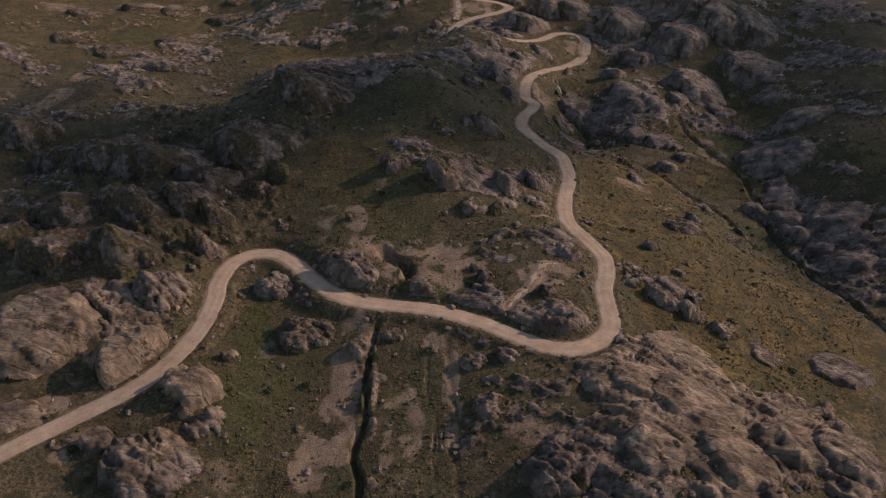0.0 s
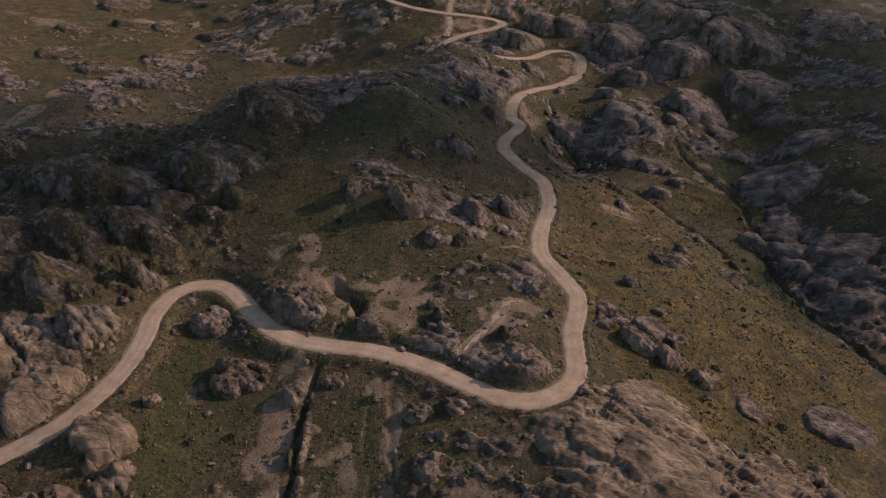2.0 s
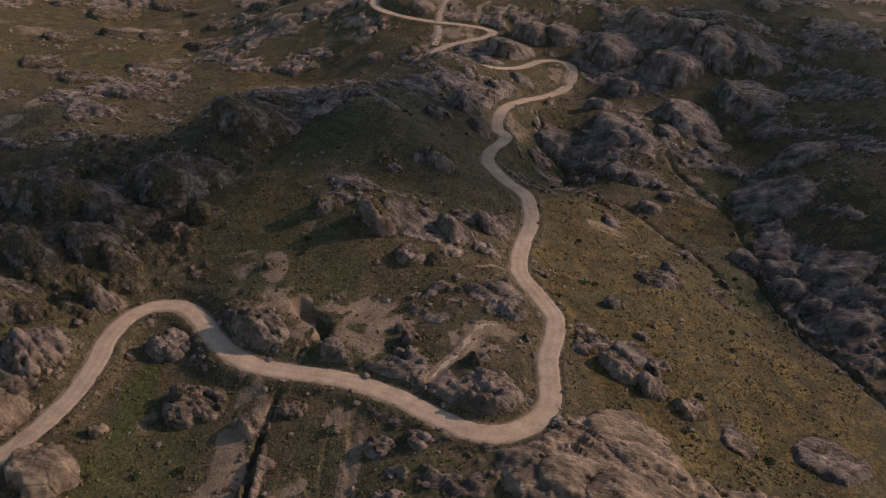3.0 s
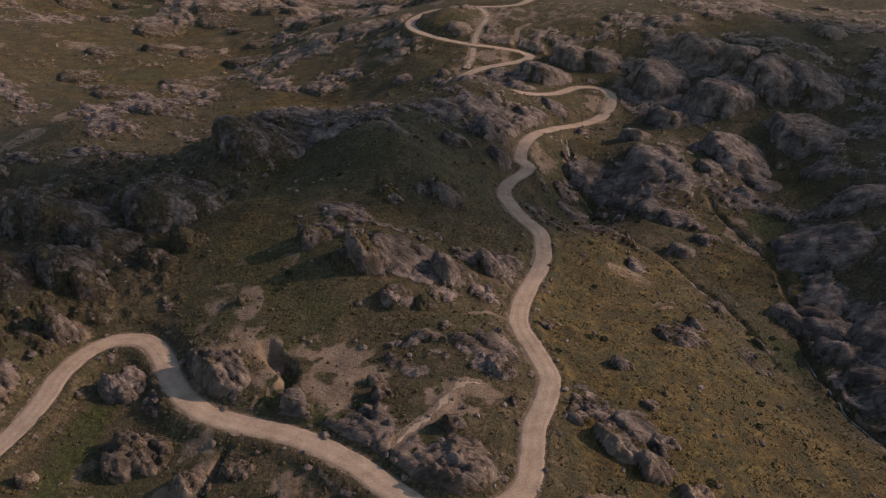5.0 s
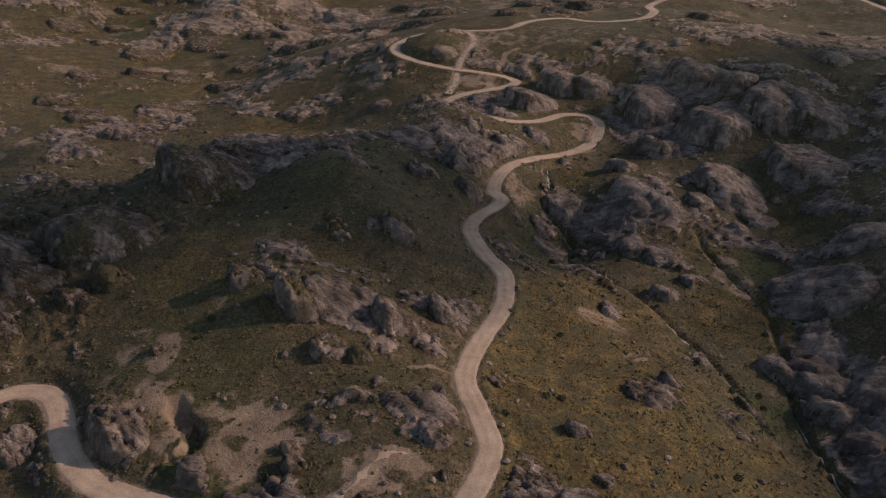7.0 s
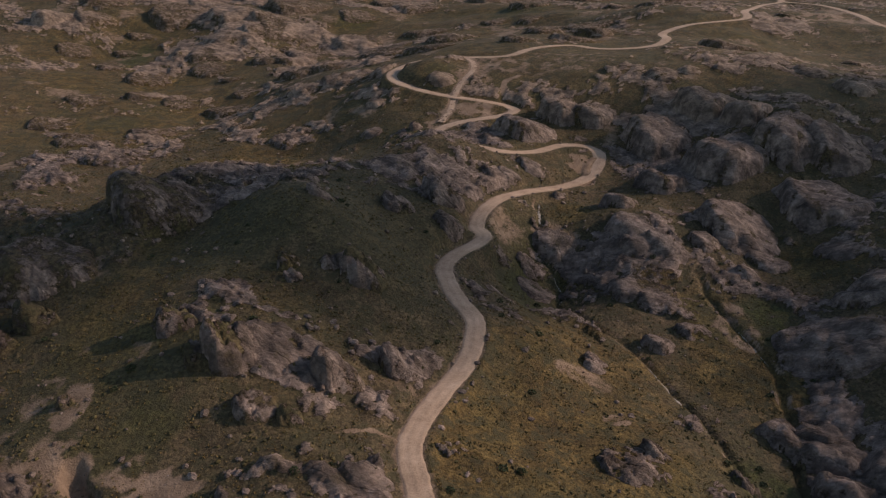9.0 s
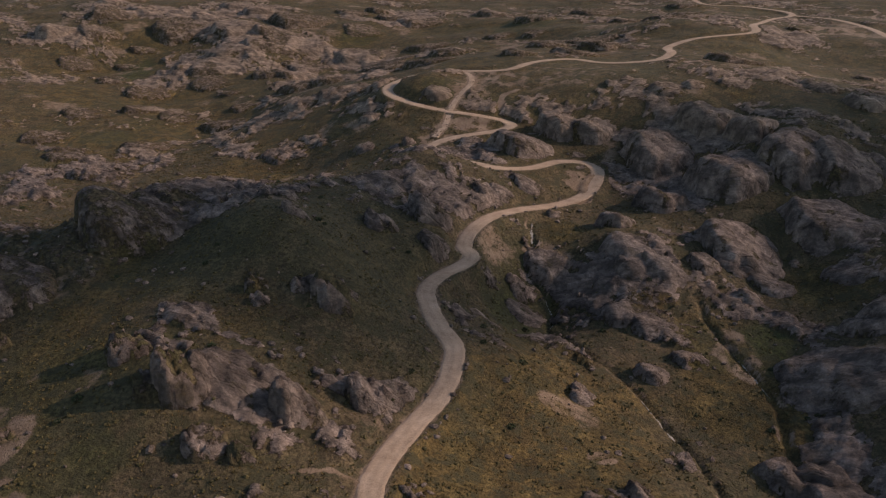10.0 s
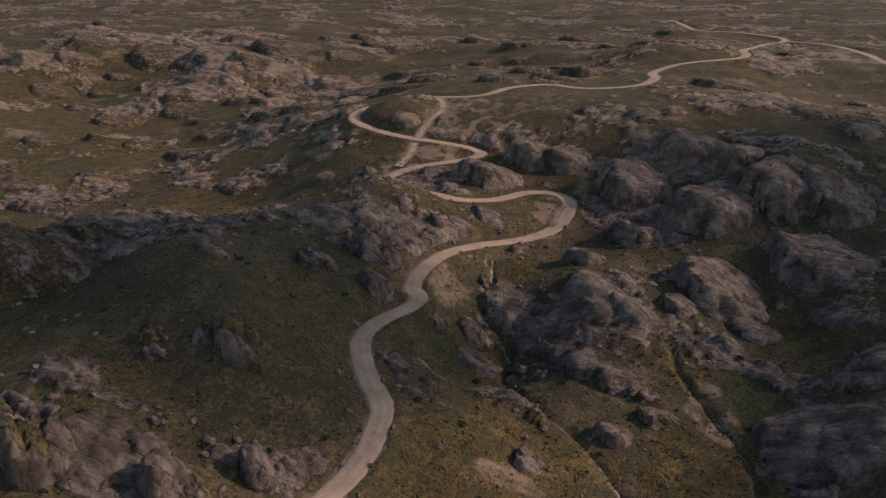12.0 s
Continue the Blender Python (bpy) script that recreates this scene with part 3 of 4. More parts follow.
LAND, ROAD = land_material(), road_material()
ROCK = loose_rock_material()
PALE = plain_material("pale_washed_stone", (0.24, 0.20, 0.16), (0.44, 0.37, 0.30), 0.8)
TUSSOCK = leaf_material("dry_tussock_grass", (0.062, 0.043, 0.015), (0.118, 0.078, 0.027), (0.185, 0.125, 0.044))
SHRUB = leaf_material("dark_shrub_leaves", (0.022, 0.030, 0.014), (0.040, 0.050, 0.022), (0.075, 0.082, 0.035))
HEATH = leaf_material("dark_heath", (0.044, 0.037, 0.015), (0.074, 0.058, 0.023), (0.118, 0.088, 0.034))
TWIG = plain_material("shrub_twigs", (0.07, 0.055, 0.04), (0.13, 0.10, 0.08), 0.2, 0.9, 0.0)


# ------------------------------------------------------------------ ground
def mesh_of(name, verts, faces, mat, smooth_faces=True):
    """A mesh from arrays of corners and of faces with one number of sides."""
    me = bpy.data.meshes.new(name)
    n, sides = len(faces), faces.shape[1]
    me.vertices.add(len(verts))
    me.vertices.foreach_set("co", np.ascontiguousarray(verts, np.float32).ravel())
    me.loops.add(n * sides)
    me.loops.foreach_set("vertex_index", np.ascontiguousarray(faces, np.int32).ravel())
    me.polygons.add(n)
    me.polygons.foreach_set("loop_start", np.arange(n, dtype=np.int32) * sides)
    me.polygons.foreach_set("use_smooth", np.full(n, smooth_faces))
    me.update(calc_edges=True)
    me.materials.append(mat)
    return me


def grid_faces(rows, cols):
    k = np.arange(rows * cols).reshape(rows, cols)
    return np.stack([k[:-1, :-1], k[:-1, 1:], k[1:, 1:], k[1:, :-1]], -1).reshape(-1, 4)


def put_values(me, name, values):
    me.attributes.new(name, "FLOAT", "POINT").data.foreach_set("value", np.ascontiguousarray(values, np.float32))


def ground():
    ys, y = [], 58.0
    while y < 4200:
        ys.append(y)
        y += max(0.42, (y - 22) * 0.0045)
    ys = np.r_[-900, -600, -400, -280, -200, -140, np.arange(-100, -20, 3.5), np.arange(-18, 57.5, 1.25), np.array(ys)]
    core, outer = np.linspace(0, 1, 680), np.geomspace(0.02, 1, 16)
    yy = np.clip(ys, 40, None)
    left = -np.maximum(0.68 * yy + 28, 1.02 * yy - 118)
    right = 0.66 * yy + 40
    x = left[:, None] + (right - left)[:, None] * core[None, :]
    x = np.concatenate([left[:, None] - 2500 * outer[::-1][None, :], x, right[:, None] + 2500 * outer[None, :]], 1)
    yfull = np.repeat(ys[:, None], x.shape[1], 1)
    z, rock, green, bare = lay(x.ravel(), yfull.ravel())
    side = np.r_[np.zeros(16), np.ones(680), np.zeros(16)]
    rock = rock * step(10, 62, yfull.ravel()) * np.tile(side, len(ys))
    me = mesh_of("ground", np.c_[x.ravel(), yfull.ravel(), z], grid_faces(*x.shape), LAND)
    for name, values in (("rock", rock), ("green", green), ("bare", bare), ("gold", golden(x.ravel(), yfull.ravel())), ("tan", warm_stone(x.ravel(), yfull.ravel()))):
        put_values(me, name, values)
    return tagged(new("ground", me), "rolling highland ground of dry grass, bedrock and bare soil", "ground", kind="structure")


ground()


def strip(name, line, half, mat, seed, label, lift=0.0, rut=0.06, taper=0):
    """A ribbon of packed earth along a line, crowned, with wheel tracks and ragged edges."""
    side = np.gradient(line[:, :2], axis=0)
    side = np.c_[-side[:, 1], side[:, 0]] / np.hypot(side[:, 0], side[:, 1])[:, None]
    across = np.array([-1.25, -1.0, -0.86, -0.7, -0.5, -0.3, -0.1, 0.1, 0.3, 0.5, 0.7, 0.86, 1.0, 1.25])
    n = np.arange(len(line)) * 1.0
    wide_l = half * (1 + 0.14 * fbm(n / 11, n * 0 + 3, 3, seed) + 0.10 * fbm(n / 3, n * 0 + 5, 2, seed + 1))
    wide_r = half * (1 + 0.14 * fbm(n / 11, n * 0 + 9, 3, seed + 2) + 0.10 * fbm(n / 3, n * 0 + 5, 2, seed + 3))
    if taper:
        thin = np.clip(np.minimum(n, len(line) - 1 - n) / taper, 0.08, 1) * (0.55 + 2.2 * fbm(n / 6, n * 0 + 2, 3, seed + 7)).clip(0.05, 1.3)
        wide_l, wide_r = wide_l * thin, wide_r * thin
    w = np.where(across[None, :] < 0, wide_l[:, None], wide_r[:, None]) * across[None, :]
    x, y = line[:, 0:1] + side[:, 0:1] * w, line[:, 1:2] + side[:, 1:2] * w
    drop = np.where(np.abs(across) > 1.1, -0.24, 0.05 * (1 - across ** 2))[None, :]
    track = np.exp(-((np.abs(across) - 0.42) / 0.16) ** 2)[None, :] * np.ones((len(line), 1))
    z = line[:, 2:3] + lift + drop - rut * track * half / 2.6 + 0.05 * fbm(x / 1.5, y / 1.5, 2, seed)
    me = mesh_of(name, np.stack([x, y, z], -1).reshape(-1, 3), grid_faces(*x.shape), mat)
    edge = np.where(np.abs(across) > 0.9, 0.1, 0.45)[None, :]
    put_values(me, "track", np.clip(edge + 0.55 * track + 0.25 * fbm(x / 7, y / 7, 3, seed + 5), 0, 1).ravel())
    return tagged(new(name, me), label, name.replace("_", " "), kind="structure")


strip("road", road_line, 1.85, ROAD, 201, "winding pale dirt road worn by wheels")
strip("road", branch_line, 1.8, ROAD, 211, "pale dirt side road across the high ground")

strip("dirt_track", path_lines[1], 1.15, ROAD, 213, "narrow pale dirt track joining two road bends")
strip("dirt_track", path_lines[0], 0.7, ROAD, 215, "narrow pale dirt track climbing from the road", 0.0, 0.06, 14)

strip_z = lambda line, up: np.c_[line, smooth(ground_z(line[:, 0], line[:, 1]), 2) + up]
for points, half, seed in (([(47.0, 263), (47.4, 257), (48.4, 251), (49.2, 246)], 0.62, 221), ([(53.0, 240.3), (54.6, 237.2), (56, 234.2), (54.8, 230)], 0.35, 223),
                           ([(74, 205.2), (79, 197), (83, 190.2)], 0.3, 225), ([(99.6, 176), (100.6, 166), (102, 156), (105.3, 145.2), (109.6, 132)], 0.2, 227),
                           ([(96, 224.5), (98.6, 219), (101.4, 212)], 0.3, 229)):
    strip("stream_bed", strip_z(curve(points, 0.35), 0.12), half, PALE, seed, "pale washed stones along a narrow stream", 0.0, 0.0, 12)

# ------------------------------------------------------------------ things: rocks
def perlin3(p, seed):
    i = np.floor(p).astype(np.int64)
    f = p - i
    w = f * f * f * (f * (f * 6 - 15) + 10)
    total = 0.0
    for a in (0, 1):
        for b in (0, 1):
            for c in (0, 1):
                h = hashed(i[:, 0] + a + 57 * (i[:, 2] + c), i[:, 1] + b + 131 * (i[:, 2] + c), seed)
                k = hashed(i[:, 0] + a - 91 * (i[:, 2] + c), i[:, 1] + b + 17 * (i[:, 2] + c), seed + 3) * 2 - 1
                r = np.sqrt(1 - k * k)
                g = r * np.cos(h * 6.2832) * (f[:, 0] - a) + r * np.sin(h * 6.2832) * (f[:, 1] - b) + k * (f[:, 2] - c)
                total = total + g * (w[:, 0] if a else 1 - w[:, 0]) * (w[:, 1] if b else 1 - w[:, 1]) * (w[:, 2] if c else 1 - w[:, 2])
    return total * 1.5


def sphere_of(level):
    bm = bmesh.new()
    bmesh.ops.create_icosphere(bm, subdivisions=level, radius=1.0)
    v = np.array([p.co[:] for p in bm.verts])
    f = np.array([[p.index for p in q.verts] for q in bm.faces])
    bm.free()
    return v, f


SPHERES = {n: sphere_of(n) for n in (1, 3, 4, 5)}


# how each kind of rock stands: place of the brow, fullness of the flanks, roughness, size of the jointed blocks, way that the steep face looks
KINDS = {"F": (0.22, 0.75, 0.26, 4.2, 206), "S": (0.58, 0.62, 0.24, 4.6, 206), "D": (0.42, 0.60, 0.16, 6.5, 222), "B": (0.84, 0.28, 0.07, 3.6, 214), "C": (0.42, 1.0, 1.0, 1.9, 204)}


def blocks(x, y, seed):
    """Jointed blocks: a random height for each, 0 to 1, and the distance to its joint."""
    ix, iy = np.floor(x), np.floor(y)
    f1, f2, own = np.full(x.shape, 9.0), np.full(x.shape, 9.0), np.zeros(x.shape)
    for a in (-1, 0, 1):
        for b in (-1, 0, 1):
            d = np.hypot(ix + a + hashed(ix + a, iy + b, seed) - x, iy + b + hashed(ix + a, iy + b, seed + 7) - y)
            nearer = d < f1
            f2 = np.where(nearer, f1, np.minimum(f2, d))
            own = np.where(nearer, hashed(ix + a, iy + b, seed + 13), own)
            f1 = np.where(nearer, d, f1)
    return own, f2 - f1


def rock_rise(x, y, a, b, wide, deep, high, kind, seed):
    """Height of a rock over the ground at places (x, y), which lie at (a, b) in its own half sizes, and how far out they lie."""
    brow, full, rough, block, face = KINDS[kind]
    size = min(wide, deep)
    a = a + 0.24 * fbm(x / (0.45 * size), y / (0.45 * size), 4, seed, 0.6)
    b = b + 0.24 * fbm(x / (0.45 * size), y / (0.45 * size), 4, seed + 2, 0.6)
    out = np.hypot(a, b)
    ca, sa = math.cos(radians(face)), math.sin(radians(face))
    toward, across = a * ca + b * sa, np.abs(-a * sa + b * ca)
    back = np.clip((toward + 1) / (brow + 1), 0, 1)
    drop = np.clip((toward - brow) / (0.95 - brow), 0, 1)
    tail = back ** 0.9 if kind != "B" else np.clip(back * 4, 0, 1) ** 0.5
    cap = tail * np.sqrt(1 - drop ** 2.6) * np.clip(1 - np.clip(across, 0, 1) ** 2.8, 0, 1) ** full
    c, s = math.cos(radians(-32)), math.sin(radians(-32))
    u, v = x * c + y * s, -x * s + y * c
    bend = fbm(u / 7, v / 5, 3, seed + 6)
    swell = fbm(u / (0.35 * size), v / (0.22 * size), 3, seed + 4)
    own, joint = blocks(u / (1.5 * block) + 0.35 * bend, v / block + 0.35 * bend, seed + 5)
    beds = saw(v / max(1.3, 0.16 * size) + 0.9 * bend + seed * 0.37)
    fine = fbm(u / 1.3, v / 0.7, 4, seed + 7, 0.68)
    solid = step(0.02, 0.4, cap)
    crest = 0.4 - 1.9 * np.abs(fbm(u / 7.0, v / 3.0, 4, seed + 8, 0.6))
    thin = saw(v / 1.05 + 1.4 * bend + 0.25 * fine)
    rugged = rough * (0.08 * high + 0.40) * (own - 0.5) * 1.5 + (0.08 * high + 0.1) * swell + (0.12 + 0.4 * rough + 0.03 * high) * (beds - 0.5) + 0.20 * (thin - 0.5) + (0.05 + 1.05 * rough) * crest + (0.06 + 0.30 * rough) * fine
    return high * cap + solid * (rugged - (0.15 + 0.25 * rough) * np.clip(1 - joint / 0.10, 0, 1)), out


def rock(name, x, y, wide, deep, high, kind, seed, label, group):
    """A weathered mass of granite that grows out of the ground, steep on its shaded side."""
    turn = radians(random.Random(seed).uniform(-4, 18))
    c, s = math.cos(turn), math.sin(turn)
    gap = 0.34 if y < 150 else 0.5 if y < 210 else 0.75 if y < 340 else 1.3
    na, nb = max(14, int(1.2 * wide / gap)), max(14, int(1.2 * deep / gap))
    a, b = np.meshgrid(np.linspace(-1.2, 1.2, na), np.linspace(-1.2, 1.2, nb))
    place = lambda p, q: (x + 0.5 * (p * wide * c - q * deep * s), y + 0.5 * (p * wide * s + q * deep * c))
    coarse_a, coarse_b = np.meshgrid(np.linspace(-1.2, 1.2, 9), np.linspace(-1.2, 1.2, 9))
    px, py = place(coarse_a, coarse_b)
    under, stone, green, bare = (q.reshape(9, 9) for q in lay(px.ravel(), py.ravel()))
    gold = golden(px, py)
    fa, fb = (a + 1.2) / 2.4 * 7.999, (b + 1.2) / 2.4 * 7.999
    ia, ib = fa.astype(int), fb.astype(int)
    fa, fb = fa - ia, fb - ib
    between = lambda q: (q[ib, ia] * (1 - fa) + q[ib, ia + 1] * fa) * (1 - fb) + (q[ib + 1, ia] * (1 - fa) + q[ib + 1, ia + 1] * fa) * fb
    base = between(under)
    gx, gy = place(a, b)
    rise, out = rock_rise(gx.ravel(), gy.ravel(), a.ravel(), b.ravel(), wide, deep, high, kind, seed)
    clear = np.ones(len(out))
    for line in (road_line, branch_line):
        m, d, _ = near_line(gx.ravel(), gy.ravel(), line, 7)
        clear[m] = np.minimum(clear[m], step(2.4, 5.0, d))
    z = base.ravel() + rise * clear - step(0.80, 1.10, out) * (1.0 + 0.30 * high) - 1.2 * (1 - clear)
    shift = 0.22 * fbm(gx.ravel() / 1.1 + 0.8 * z, gy.ravel() / 1.1 - 0.6 * z, 3, seed + 9) * np.clip(rise, 0, 1)
    v = np.c_[gx.ravel() + shift - x, gy.ravel() + shift * 0.7 - y, z - base[nb // 2, na // 2]]
    faces = grid_faces(nb, na)
    faces = faces[(out[faces].min(1) < 1.14) & (clear[faces].max(1) > 0.02)]
    used = np.unique(faces)
    index = np.zeros(len(v), int)
    index[used] = np.arange(len(used))
    me = mesh_of(name, v[used], index[faces], LAND)
    naked = np.maximum(between(stone).ravel() * 0.8, step(0.05, 0.16 * high + 0.5, rise * clear) * (0.50 + 0.5 * fbm(gx.ravel() / 6, gy.ravel() / 4, 3, seed + 10) if "shaded ridge" in group else 0.66 if "valley" in group else 0.50 if "moor" in group or "distant" in group else (0.56 if "knoll" in group else 0.80) + 0.85 * fbm(gx.ravel() / 4.5, gy.ravel() / 3.0, 3, seed + 10)))
    for value_name, values in (("rock", naked), ("green", between(green).ravel()), ("bare", between(bare).ravel()), ("gold", between(gold).ravel()), ("tan", warm_stone(gx, gy).ravel())):
        put_values(me, value_name, values[used])
    ob = new(name, me)
    ob.location = (x, y, base[nb // 2, na // 2])
    return tagged(ob, label, "rock", group)


# rocks: x, y, width, depth, height, kind
NEAR_SLABS = [(28, 113.1, 12.4, 9.3, 1.5, "C"), (20.5, 79, 13.6, 10.2, 3.8, "C"), (51, 110.4, 18.9, 16, 1.4, "F"), (48.4, 94.2, 19.2, 16.3, 1.4, "F"), (36.4, 81.5, 11.6, 9.8, 1.8,
    "F"), (52.3, 82.8, 16.1, 13.7, 1.3, "F"), (64.7, 88.6, 14.4, 12.2, 2.6, "F"), (75.9, 88.2, 16.4, 13.9, 2.8, "F"), (72.1, 115.9, 8.2, 7, 0.9, "F"), (89.4, 116.1,
    15.3, 13, 1.2, "F"), (7.7, 104.7, 6, 4.5, 1.3, "C"), (38.4, 97.8, 12.3, 10.4, 1, "F"), (45.1, 132.9, 10.2, 7.7, 1, "C"), (52.7, 128, 11.3, 8.5, 2.1, "C"), (57.5,
    124.3, 7.5, 5.6, 2.4, "C"), (63.8, 121.1, 7.4, 5.5, 1.3, "C"), (14.5, 105.9, 6.6, 4.9, 1.4, "C"), (10.4, 94, 8.1, 6.1, 1.6, "C"), (-8.2, 113.1, 5.7, 4.3, 1, "C"),
    (21.3, 108.8, 8.6, 6.5, 0.8, "C")]
BOULDERS = [(-80.1, 111.9, 22.5, 19.2, 3.6, "B"), (-56.9, 104.1, 17.5, 14.9, 4.8, "B"), (-56.9, 123, 14.8, 11.1, 3.3, "C"), (-44.9, 98.2, 9.9, 8.4, 3.6, "B"), (-40.7, 108.3,
    4.5, 3.4, 1.6, "C"), (-48.5, 83.4, 17.9, 13.4, 4.3, "C"), (-59, 87.4, 5.9, 5, 2.1, "B"), (-75.8, 93, 11.1, 7.4, 1.2, "B"), (-26.7, 115.5, 13.3, 10, 2.8, "C"),
    (-35.6, 129.2, 10, 7.5, 3, "C"), (-20.4, 130.4, 16.7, 12.5, 4.4, "C"), (-27.7, 130.6, 6.9, 5.2, 2.5, "C"), (-45.2, 92.8, 3.1, 2.3, 1.1, "C"), (-39.8, 93, 4.1, 3.1,
    1.5, "C"), (-42.3, 125.7, 2.5, 2, 0.7, "D"), (-14.9, 110.4, 6.5, 4.9, 2.3, "C")]
DARK_DOMES = [(-39.5, 166.8, 9, 6.6, 4.5, "C"), (-53.2, 150.7, 9, 6.7, 4.5, "C"), (-83.3, 133, 18, 14, 6, "D"), (-67.9, 133, 16, 12, 6.4, "D"), (-52.6, 138.4, 9.1, 6.8, 4.5, "C"),
    (-97, 139, 15, 12, 6, "D"), (-86, 148, 20, 15, 5, "D"), (-71, 150, 18, 14, 5.5, "D"), (-60, 154, 15, 12, 5, "D"), (-72, 172, 30, 18, 7, "D"), (-50, 180, 28, 18, 7, "D"),
    (-90, 184, 26, 18, 6, "D"), (-36.5, 206, 25, 20, 7, "D"), (-112, 200, 24, 16, 6, "D"), (-43.7, 160.7, 9, 6, 3, "C"), (-132, 215, 24, 19, 9, "D"), (-58, 165, 18, 12, 4, "D")]
KNOLL_CRAGS = [(-10.4, 165.5, 8.5, 6.4, 3.1, "C"), (2.2, 160.2, 10.5, 8.2, 5.6, "C"), (-1.7, 158.2, 6.5, 4.9, 2.3, "C"), (19.7, 163.7, 10, 7.5, 3.6, "C"), (28.1, 172.6, 8.3, 6.2,
    2.8, "C"), (10.1, 152.7, 8.3, 6.3, 2, "C"), (15.6, 152.3, 5.2, 3.9, 1.7, "C"), (-20, 148.7, 3.7, 2.8, 1.3, "C"), (17, 190.3, 10.3, 7.7, 3.7, "C"), (1.6, 188.1, 5.1,
    3.9, 1.9, "C"), (31.9, 138.4, 7.5, 5.6, 1.7, "C"), (11.3, 129.1, 4.5, 3.4, 1.6, "C"), (9.5, 132.3, 3.7, 2.9, 1.3, "D"), (11.9, 172.1, 2.4, 1.9, 0.8, "D"), (24.2,
    123.5, 5.1, 3.8, 1.6, "C"), (34.9, 131.1, 4.5, 3.3, 1.6, "C"), (26.5, 174.7, 5.1, 3.8, 1.8, "C")]
HILL_CRAGS = [(23.4, 242.1, 14, 10.5, 5, "C"), (27.1, 230.4, 9.8, 7.9, 2.8, "D"), (13.7, 228.7, 9.7, 7.3, 2.6, "C"), (-32.2, 207.9, 17.9, 14.3, 3.1, "D"), (-38.6, 204.8, 13.9,
    11.1, 2.3, "D"), (15.5, 191, 10, 7.5, 2.1, "C"), (10.2, 189.5, 5.6, 4.2, 1.5, "C"), (0.7, 210.8, 7.5, 5.6, 1.4, "C"), (3.9, 184.5, 4.4, 3.3, 1.6, "C"), (-41, 222.8,
    13.4, 10.1, 1.1, "C"), (34.2, 266.9, 9.9, 7.4, 1.5, "C")]
SLOPE_ROCKS = [(69.6, 166.8, 14, 10.5, 1.1, "C"), (73.2, 171.6, 6.4, 4.8, 2.1, "C"), (54, 147.4, 5.5, 4.1, 2, "C"), (40, 156.5, 6.4, 4.8, 0.7, "C"), (48.7, 133.5, 8.9, 6.7, 0.9,
    "C"), (55.1, 131.4, 9.6, 8.2, 2.5, "S"), (59.2, 129.3, 6.1, 4.6, 1.5, "C"), (45.9, 136.4, 7.3, 6.2, 0.9, "S"), (58, 137.5, 3.7, 3, 0.9, "D"), (49.2, 232.2, 11.4,
    9.1, 1.2, "D"), (63.3, 196.6, 6.8, 5.1, 0.9, "C")]
VALLEY_DOMES = [(83.8, 310.7, 22.9, 19.5, 8.2, "S"), (103.6, 295.1, 25.3, 21.5, 9.1, "S"), (122.5, 301.3, 23.8, 20.2, 8.6, "S"), (136.5, 299.4, 21.7, 18.4, 6.5, "S"), (127.6, 276.2,
    26.1, 22.2, 5.8, "S"), (103.7, 264.2, 23.2, 19.8, 6.1, "S"), (83.6, 284.3, 15.9, 12.7, 5.7, "D"), (69.8, 266.4, 11.8, 9.4, 4.1, "D"), (100.3, 324.8, 20.8, 16.6, 6.7,
    "D"), (51.3, 323, 17.7, 14.2, 6.4, "D"), (39.5, 305.8, 22.2, 17.8, 5.9, "D"), (61.6, 320.2, 15.5, 12.4, 5.6, "D"), (112, 315.9, 16.3, 13, 5.9, "D")]
VALLEY_OUTCROPS = [(52.5, 248.4, 11.9, 9.5, 3.3, "D"), (72.7, 252.3, 14.3, 11.4, 2.3, "D"), (73.6, 245.7, 8.9, 7.1, 2.3, "D"), (92.4, 254, 9.1, 7.7, 2.5, "S"), (81.8, 247.7, 11.4, 9.1,
    1.8, "D"), (71.8, 231.9, 10.6, 9, 1.7, "S"), (79.5, 228.6, 12.5, 10.6, 1.2, "S"), (77.6, 211.4, 8.2, 6.6, 2.5, "D"), (86.2, 218.4, 9.6, 7.2, 1.5, "C"), (109.2,
    253.9, 12.8, 10.2, 2.3, "D"), (63.5, 198.6, 5.7, 4.3, 1.2, "C"), (102.8, 245.7, 7.4, 5.6, 1.6, "C"), (48.2, 253.5, 6.9, 5.1, 0.8, "C"), (47.8, 239.8, 10.3, 7.7, 1.7,
    "C"), (57.7, 233.8, 6.2, 4.9, 1.1, "D"), (38.5, 233.7, 8.6, 6.5, 1.5, "C")]
VALLEY_BLOCKS = [(118.1, 213, 17.1, 14.6, 2.8, "S"), (109.3, 213.7, 11.9, 10.1, 1.7, "S"), (125.7, 231.9, 14, 11.9, 3.2, "S"), (128.1, 255.8, 14.9, 12.7, 1.2, "S"), (105.7, 190.3,
    10.7, 8.5, 3.1, "D"), (106.7, 176.7, 10.7, 8.6, 3.6, "D"), (101, 189.6, 12.8, 10.3, 2.6, "D"), (114.1, 217.8, 21.5, 18.3, 2.4, "S"), (109.2, 168.1, 9.1, 7.3, 2.9,
    "D"), (106.7, 186.2, 13.6, 10.9, 2.8, "D"), (120.4, 180.6, 18.8, 16, 2.6, "S"), (113.9, 159.9, 14.5, 11.6, 2.1, "D"), (89.1, 174.2, 4.8, 3.8, 1.5, "D"), (131.9,
    234.3, 18.2, 15.4, 4.1, "S")]
